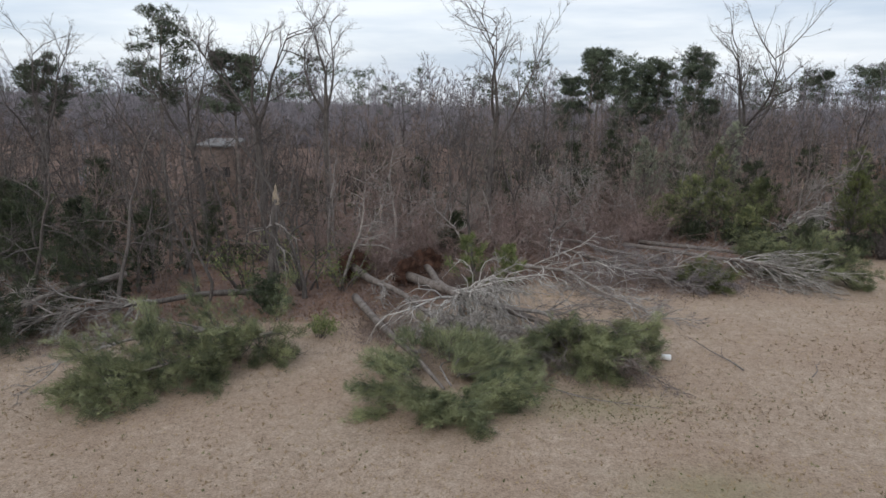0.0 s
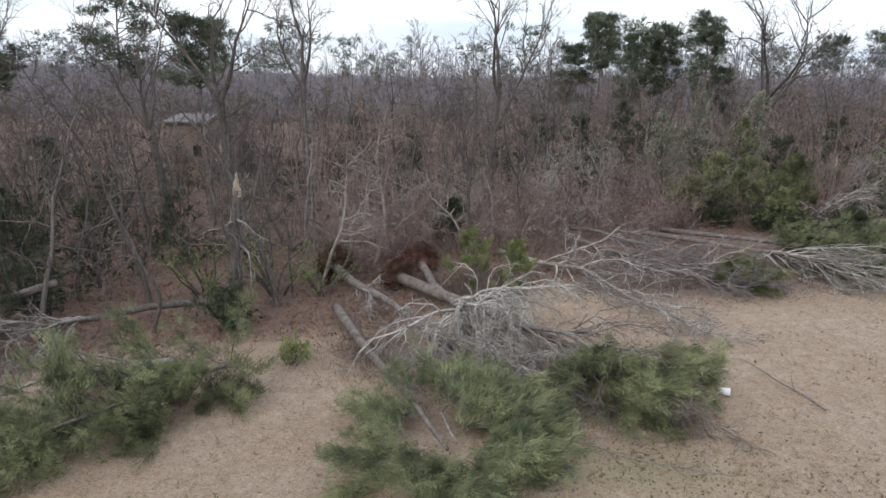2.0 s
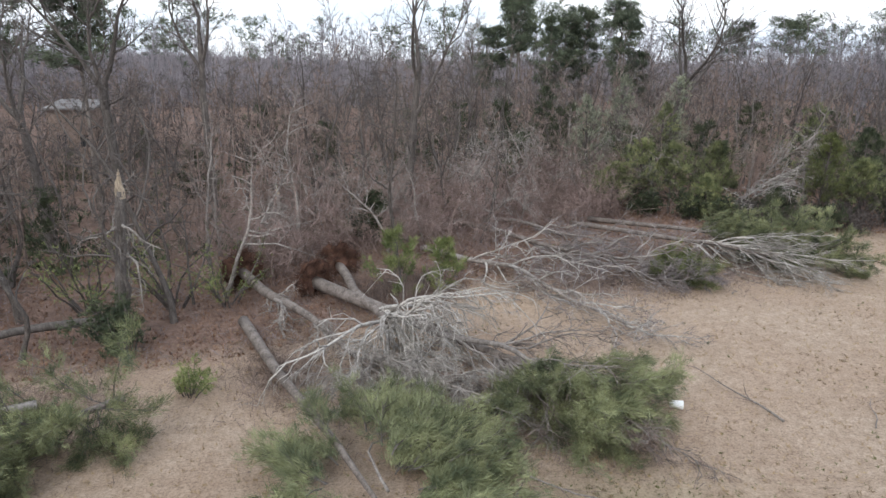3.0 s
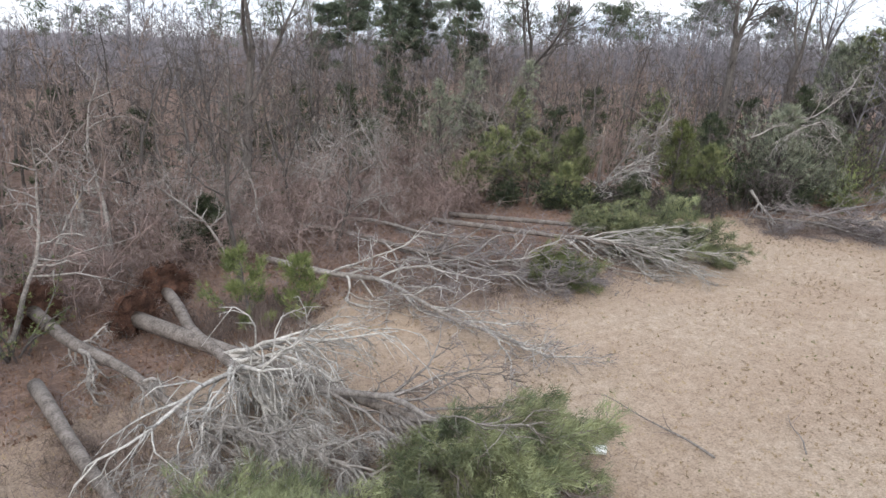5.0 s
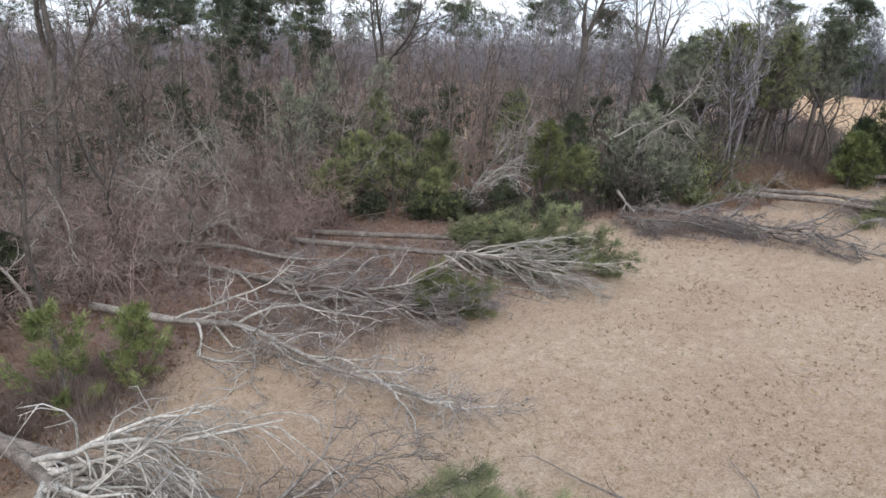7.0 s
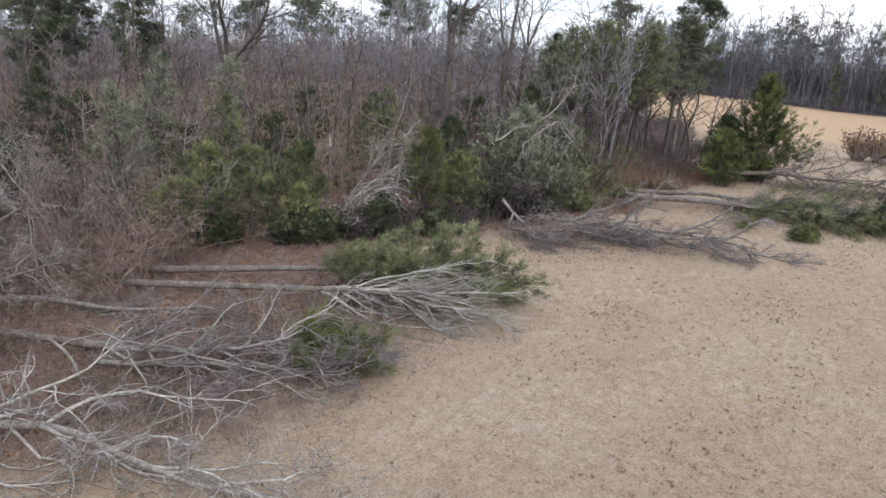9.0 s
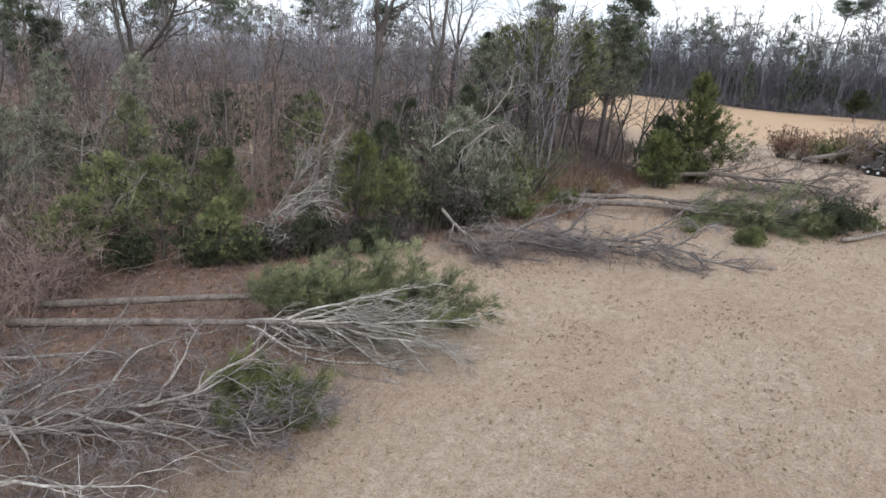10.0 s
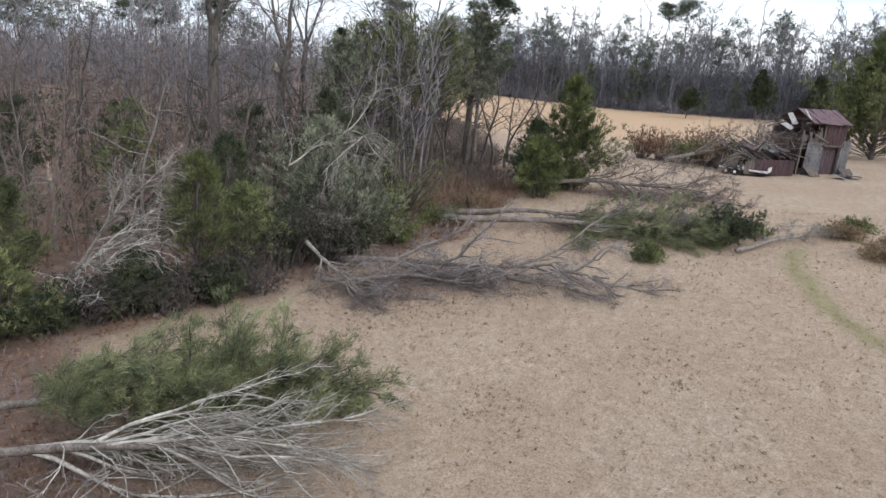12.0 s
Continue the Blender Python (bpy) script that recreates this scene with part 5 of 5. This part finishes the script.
undergrowth("copse_brush", "dark brush under the copse", TWIG_DARK_SHADED, 2600, 35, lambda q: (lambda x: (x, float(np.interp(x, LITTER_X, LITTER_Y)) + 1.0 + 18 * q.random()))(q.uniform(54, 104)), 10, 1.3, 0.03, 0.95)
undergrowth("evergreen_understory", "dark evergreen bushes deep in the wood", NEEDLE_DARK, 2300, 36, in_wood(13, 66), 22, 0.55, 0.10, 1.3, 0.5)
def under_heap(q):
    x, y, a, b = q.choice(HEAPS)
    return (q.gauss(x, a * 0.5), q.gauss(y, b * 0.5))


undergrowth("twig_mat", "matted broken twigs under the fallen crowns", TWIG, 9500, 37, under_heap, 5, 0.55, 0.018, 1.3)
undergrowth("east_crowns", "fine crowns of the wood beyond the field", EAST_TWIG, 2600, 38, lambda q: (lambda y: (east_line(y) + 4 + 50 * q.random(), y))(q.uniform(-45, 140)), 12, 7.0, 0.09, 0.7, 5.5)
def far_spot(q):
    """Crowns of uneven height, grove by grove, out to the horizon."""
    y = 150 + 650 * q.random() ** 1.8
    x = q.uniform(-0.85 * y - 30, 0.95 * y + 30)
    grove = noise.noise(Vector((x * 0.035, y * 0.03, 0.5))) + 0.6 * noise.noise(Vector((x * 0.11, y * 0.09, 4.5)))
    return (x, y, max(0.0, 0.8 + 5.5 * grove) * q.random() ** 0.5 * (0.6 + y / 500))


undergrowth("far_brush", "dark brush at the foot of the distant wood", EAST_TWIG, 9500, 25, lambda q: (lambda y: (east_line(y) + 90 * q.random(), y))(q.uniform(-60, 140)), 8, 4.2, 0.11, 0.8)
undergrowth("far_canopy", "canopy of endless distant wood, haze put into its grey", HAZE_TWIG, 14000, 28, far_spot, 6, 9.0, 0.2, 0.5)
undergrowth("horizon_wood", "even wood along the horizon, haze put into its colour", HAZE_TWIG, 3500, 40, lambda q: (lambda y: (q.uniform(-0.95 * y, 0.95 * y), y))(700 + 1050 * q.random()), 4, 10.0, 3.0, 0.5)
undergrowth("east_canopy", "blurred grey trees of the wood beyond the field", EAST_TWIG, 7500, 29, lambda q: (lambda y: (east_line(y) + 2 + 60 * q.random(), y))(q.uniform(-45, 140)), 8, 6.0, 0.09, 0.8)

# the pasture
def on_field(q):
    x, y = q.uniform(-24, 62), 17 + 36 * q.random() ** 1.25
    return (x, y) if y < edge_y(x) + 0.5 else None


tuft_spots = [(rs.uniform(-20, 60), 18 + 32 * rs.random()) for _ in range(70)]


def in_patches(q):
    if q.random() < 0.35:
        return on_field(q)
    x, y = q.choice(tuft_spots)
    x, y = q.gauss(x, 1.1), q.gauss(y, 0.7)
    return (x, y) if y < edge_y(x) + 0.5 else None


def sward(name, label, mat, count, seed, place, blades, length, width, spread):
    ob = undergrowth(name, label, mat, count, seed, place, blades, length, width, spread)
    ob["category"] = "grass"


sward("dry_grass", "short dry straw-coloured grass on the field", STRAW, 13000, 31, on_field, 7, 0.10, 0.02, 0.9)
sward("weed_tufts", "small dark dead weed tufts dotted over the field", TUFT, 2800, 32, in_patches, 10, 0.13, 0.018, 1.0)
sward("olive_weeds", "flat olive winter weeds dotted over the field", GREEN_TUFT, 700, 42, on_field, 12, 0.10, 0.022, 1.1)
sward("green_weeds", "low greenish winter weeds in the grass", GREEN_TUFT, 700, 33, lambda q: (q.gauss(5.5, 3.2), q.gauss(23.3, 1.2)), 6, 0.08, 0.02, 0.9)

# ---- the wrecked barn, the trailer and the brush heap ----
def frame_at(o, u):
    """Local axes of a building: along its front, into it, up."""
    u = Vector((u[0], u[1], 0)).normalized()
    b = Vector((-u.y, u.x, 0))
    m = Matrix.Identity(4)
    for i, c in enumerate((u, b, Vector((0, 0, 1)))):
        m[0][i], m[1][i], m[2][i] = c
    m.translation = Vector((o[0], o[1], land_z(*o)))
    return m


def build_barn():
    rng = random.Random(77)
    m = frame_at((81.4, 25.35), (0.566, -0.824))
    ob = thing("barn", m.translation, "wind-wrecked barn of weathered boards and tin with collapsed roof", "barn")

    def boards(name, x0, x1, y0, y1, z0, z1, n, mat, ragged=0.0):
        for k in range(n):
            if rng.random() < ragged * 0.35:
                continue
            a, b = k / n, (k + 1) / n
            c = Vector((x0 + (x1 - x0) * (a + b) / 2, y0 + (y1 - y0) * (a + b) / 2, 0))
            w = math.hypot(x1 - x0, y1 - y0) / n - 0.012
            top = z1 - ragged * rng.random() * (z1 - z0)
            ang = math.degrees(math.atan2(y1 - y0, x1 - x0))
            g = Geo()
            g.box(m @ pose(c.x, c.y, (z0 + top) / 2, rng.gauss(0, 1 + 4 * ragged), rng.gauss(0, 0.5 + 3 * ragged), ang), (w, 0.03, top - z0))
            part(name, g, mat, ob, "", False)

    def bar(name, x, y, z, rx, ry, rz, size, mat, label=""):
        g = Geo()
        g.box(m @ pose(x, y, z, rx, ry, rz), size)
        part(name, g, mat, ob, label, False)

    # the tall crib: grey tin beside a dark doorway, purple boards over it and a torn loft open to the west
    boards("tin_sheet", 1.4, 3.2, 0, 0, 0, 3.2, 3, GREY_TIN)
    boards("tin_sheet", 5.1, 6.6, 0, 0.5, 0, 3.4, 3, GREY_TIN)
    boards("board", 3.3, 5.4, 0.06, 0.06, 2.95, 5.0, 10, PURPLE_BOARD)
    boards("board", 5.4, 5.4, 0.1, 4.6, 0, 5.0, 14, DARK_BOARD)
    boards("board", 0.9, 0.9, 0.4, 4.6, 0, 3.2, 14, DARK_BOARD, 0.4)
    boards("board", 0.9, 5.4, 4.6, 4.6, 0, 4.9, 18, DARK_BOARD)
    boards("board", 1.0, 3.2, 0.1, 0.1, 3.2, 4.6, 8, OLD_BOARD, 0.8)
    for x, h in ((0.9, 4.2), (3.2, 5.0), (5.1, 3.0), (5.4, 5.0)):
        for y in (0.18, 4.45):
            bar("post", x, y, h / 2, 0, 0, 0, (0.16, 0.16, h), OLD_BOARD)
    bar("beam", 3.2, 0.14, 4.92, 0, 0, 0, (4.6, 0.14, 0.16), OLD_BOARD)
    bar("beam", 4.2, -0.05, 2.92, 0, 0, 0, (2.2, 0.12, 0.16), OLD_BOARD, "pale weathered beam")
    for k in range(7):
        x = 1.7 + 0.61 * k
        bar("roof_sheet", x, 0.95 + rng.gauss(0, 0.04), 5.55, 22 + rng.gauss(0, 1.5), rng.gauss(0, 1.5), 0, (0.6, 2.95, 0.02), RUST_TIN, "rust-purple roofing tin")
        bar("roof_sheet", x, 3.7, 5.5, -22, rng.gauss(0, 1), 0, (0.6, 2.95, 0.02), RUST_TIN, "rust-purple roofing tin")
    for x, y, z, rx, ry, rz in ((1.2, 0.5, 5.7, 40, 26, 12), (0.2, 1.2, 5.2, 52, -16, -8), (-0.6, 0.9, 4.6, 34, -34, 20)):
        bar("torn_sheet", x, y, z, rx, ry, rz, (0.5, 1.3, 0.02), PALE_TIN, "pale torn roofing tin")
    for k in range(20):
        bar("hanging_board", rng.uniform(-1.6, 3.0), rng.uniform(-0.2, 1.6), rng.uniform(2.2, 4.7), rng.gauss(0, 10), rng.gauss(12, 18), rng.gauss(0, 30), (rng.uniform(0.9, 2.6), 0.05, 0.15), OLD_BOARD)
    for x, a in ((2.0, 6), (5.9, -5)):
        bar("loose_panel", x, -0.6, 0.5, -58, 0, a, (1.2, 0.04, 1.3), OLD_BOARD, "fallen pale wall panel")
    # added sheet: its dark colour replaces the shade inside the open doorway
    bar("door_leaf", 4.2, 0.35, 1.4, 0, 0, 4, (1.8, 0.05, 2.8), DARK_BOARD, "dark purple sheet standing in for the open doorway's shade")
    # the fallen lean-to
    boards("board", -5.2, 0.0, -0.6, -0.6, 0, 1.5, 20, OLD_BOARD, 0.25)
    boards("tin_sheet", -4.2, -0.1, -0.66, -0.66, 0, 1.45, 7, PURPLE_BOARD)
    boards("board", -5.2, -5.2, -0.6, 4.4, 0, 1.5, 14, OLD_BOARD, 0.4)
    for k in range(11):
        g = Geo()
        g.box(m @ pose(-5.0 + 0.52 * k, 1.6, 1.75 + rng.gauss(0, 0.12) + 0.03 * k, 8 + rng.gauss(0, 5), rng.gauss(0, 3), rng.gauss(0, 6)), (0.1, 4.8, 0.12))
        part("rafter", g, OLD_BOARD, ob, "", False)
    for k in range(38):
        g = Geo()
        g.box(m @ pose(rng.uniform(-5.2, 0.6), rng.uniform(-0.5, 4.2), 1.8 + rng.random() * 1.0, rng.gauss(0, 12), rng.gauss(0, 16), rng.uniform(0, 180) if k % 3 else 90), (rng.uniform(0.8, 3.0), 0.14, 0.03))
        part("broken_board", g, OLD_BOARD if k % 4 else FRESH_WOOD, ob, "", False)
    for k in range(9):
        g = Geo()
        g.box(m @ pose(rng.uniform(-5.0, 0.4), rng.uniform(0.2, 4), 1.95 + rng.random() * 0.5, rng.gauss(6, 8), rng.gauss(0, 9), rng.uniform(-20, 20)), (0.7, 2.0, 0.015))
        part("roof_sheet", g, RUST_TIN if k % 2 else GREY_TIN, ob, "", False)


build_barn()
fallen_hardwood("broken bare crown thrown over the barn roof", [(80.0, 36.5, 0.9), (82.4, 32.0, 2.2), (83.6, 28.0, 3.4), (85.0, 25.4, 4.2)], 0.2, 71, limbs=12, first=0.1, reach=4.0, twig_r=0.018, bark=BARK_GREY, twig_mat=BRUSH, flat=0.9)


def build_trailer():
    m = frame_at((78.9, 31.6), (78.0 - 78.9, 27.5 - 31.6))
    ob = thing("flatbed_trailer", m.translation, "low flatbed trailer with pale rails parked on the field", "trailer")

    def piece(name, x, y, z, sx, sy, sz, mat, label="", up=None):
        g = Geo()
        g.box(m @ pose(x, y, z), (sx, sy, sz))
        return part(name, g, mat, up or ob, label, False)

    piece("deck", 2.3, 0.9, 0.62, 4.2, 1.9, 0.06, STEEL, "pale metal deck")
    for y in (-0.05, 1.85):
        piece("side_rail", 2.3, y, 0.66, 4.3, 0.07, 0.16, STEEL, "pale steel side rail")
    for x in (0.25, 1.3, 2.3, 3.3, 4.35):
        piece("crossmember", x, 0.9, 0.53, 0.08, 1.9, 0.1, BLACK_STEEL)
    piece("headboard", 4.42, 0.9, 0.85, 0.06, 1.9, 0.4, STEEL, "pale steel headboard")
    piece("tongue", -0.5, 0.9, 0.5, 1.3, 0.1, 0.1, BLACK_STEEL)
    piece("fender", 1.25, -0.28, 0.78, 1.7, 0.34, 0.04, BLACK_STEEL)
    for x in (0.85, 1.65):
        for y in (-0.25, 2.05):
            hub = m @ Vector((x, y, 0.34))
            axis = (m.to_3x3() @ Vector((0, 1, 0)))
            tyre, rim = Geo(), Geo()
            tyre.tube([hub - axis * 0.1, hub - axis * 0.09, hub + axis * 0.09, hub + axis * 0.1], [0.26, 0.34, 0.34, 0.26], 18, True)
            rim.tube([hub - axis * 0.11, hub + axis * 0.11], [0.13, 0.13], 14, True)
            w = part("tyre", tyre, RUBBER, ob)
            part("rim", rim, STEEL, w)


build_trailer()
fallen_hardwood("tangle of pale broken limbs piled on the lean-to", [(81.6, 30.6, 1.8), (82.6, 28.4, 2.9), (83.6, 26.2, 3.4)], 0.14, 72, limbs=18, first=0.0, reach=2.6, twig_r=0.02, bark=BARK_PALE, twig_mat=BRUSH, flat=1.0)

g = Geo()
rngd = random.Random(90)
heap = thing("scrap_heap", (81.6, 20.4, land_z(81.6, 20.4)), "small heap of pale scrap and tarp on the grass", "debris")
for k in range(5):
    g = Geo()
    g.box(pose(81.6 + rngd.gauss(0, 0.5), 20.4 + rngd.gauss(0, 0.8), land_z(81.6, 20.4) + 0.14 + 0.05 * k, rngd.gauss(0, 9), rngd.gauss(0, 9), rngd.uniform(0, 180)), (1.2, 0.7, 0.05))
    part("panel", g, BLUE_TARP if k % 2 else OLD_BOARD, heap, "", False)

for k, (x, y, h, rad, m, lab) in enumerate([(84.8, 39.4, 3.4, 1.6, BRIAR, "brown-leaved bush beside the barn"), (84.5, 37.2, 3.2, 2.0, BRIAR, "brown-leaved bush beside the barn"), (84.0, 35.0, 2.8, 2.1, CEDAR, "dull green bough heap beside the barn"),
                                       (83.8, 32.6, 3.4, 2.3, TUFT, "brown-leaved bush beside the barn"), (84.6, 30.0, 3.6, 2.3, CEDAR, "dull green bough heap beside the barn"), (86.4, 33.6, 3.8, 2.2, BRIAR, "brown-leaved bush beside the barn"), (87.0, 27.6, 4.2, 2.2, TUFT, "brown-leaved bush beside the barn")]):
    stand("bush", leafy_shrub(random.Random(240 + k), h, rad, 34, 22, 0.2, 0.05, 8), ("branchwork", "foliage"), (BARK_DARK, m), (x, y), lab, "shrub", "bushes by the barn", 0)


def house():
    o = Vector((-26.0, 76.5, land_z(-26.0, 76.5)))
    m = Matrix.Translation(o)
    ob = thing("house", o, "pale tan house half hidden by the wood", "house")
    g = Geo()
    g.box(m @ pose(0.3, 2, 3.3), (4.0, 4, 6.6))
    part("wall", g, TAN_WALL, ob, "pale tan siding", False)
    g = Geo()
    g.box(m @ pose(0.3, 1.9, 6.75, 5, 0, 0), (4.4, 4.8, 0.16))
    part("roof", g, GREY_SHINGLE, ob, "grey shingle roof", False)
    for x in (-0.7, 1.3):
        g = Geo()
        g.box(m @ pose(x, -0.02, 3.6), (0.8, 0.06, 1.1))
        part("window", g, DARK_GLASS, ob, "", False)


house()

# ---- small things on the grass ----
g = Geo()
x, y = 10.0, 28.0
z = land_z(x, y)
ax = Vector((0.85, -0.4, 0.05)).normalized()
c = Vector((x, y, z + 0.14))
g.tube([c - ax * 0.25, c - ax * 0.23, c + ax * 0.17, c + ax * 0.18, c + ax * 0.14, c - ax * 0.2], [0.09, 0.12, 0.145, 0.13, 0.125, 0.105], 18, True)
bucket = solo("bucket", g, WHITE_PLASTIC, "white plastic bucket lying on its side on the grass", "bucket", base=(x, y, z))


def stick(pts, r, seed, label, subs=4):
    rng = random.Random(seed)
    p = [Vector((x, y, land_z(x, y) + h)) for x, y, h in pts]
    ob = thing("fallen_branch", p[0], label, "branch", "loose branches")
    st, tw = Geo(), Geo()
    lines = line_through(p, 8, rng, 0.04)
    st.tube(lines, taper(r, 8, 0.3), 6, True)
    for k in range(subs):
        q, d = along(lines, rng.uniform(0.3, 0.95))
        e = off(d, rng.uniform(0.4, 0.9), rng.uniform(0, 6.28))
        s = run(q, Vector((e.x, e.y, abs(e.z) * 0.4)), rng.uniform(0.4, 1.1), 3, 0.15, 0, rng, 0.02)
        tw.tube(s, taper(r * 0.45, 4, 0.3), 4)
    part("stem", st, BARK_GREY, ob)
    part("twig_mass", tw, TWIG, ob)


stick([(12.8, 26.6, 0.05), (12.5, 28.4, 0.1), (11.8, 30.4, 0.3)], 0.04, 91, "dead branch lying on the open grass")
stick([(3.4, 25.6, 0.1), (5.6, 23.6, 0.1), (8.0, 22.8, 0.05)], 0.03, 92, "thin dead branch in front of the heap", 6)
stick([(15.3, 25.8, 0.05), (16.6, 27.6, 0.08)], 0.025, 93, "small stick on the open grass", 2)
stick([(18.0, 38.4, 0.05), (18.5, 39.0, 0.05)], 0.03, 94, "pale splinter of wood on the grass", 0)
stick([(0.4, 24.4, 0.3), (-0.2, 26.4, 0.5), (1.4, 27.0, 0.5)], 0.05, 95, "snapped pale branch on the pine boughs", 5)
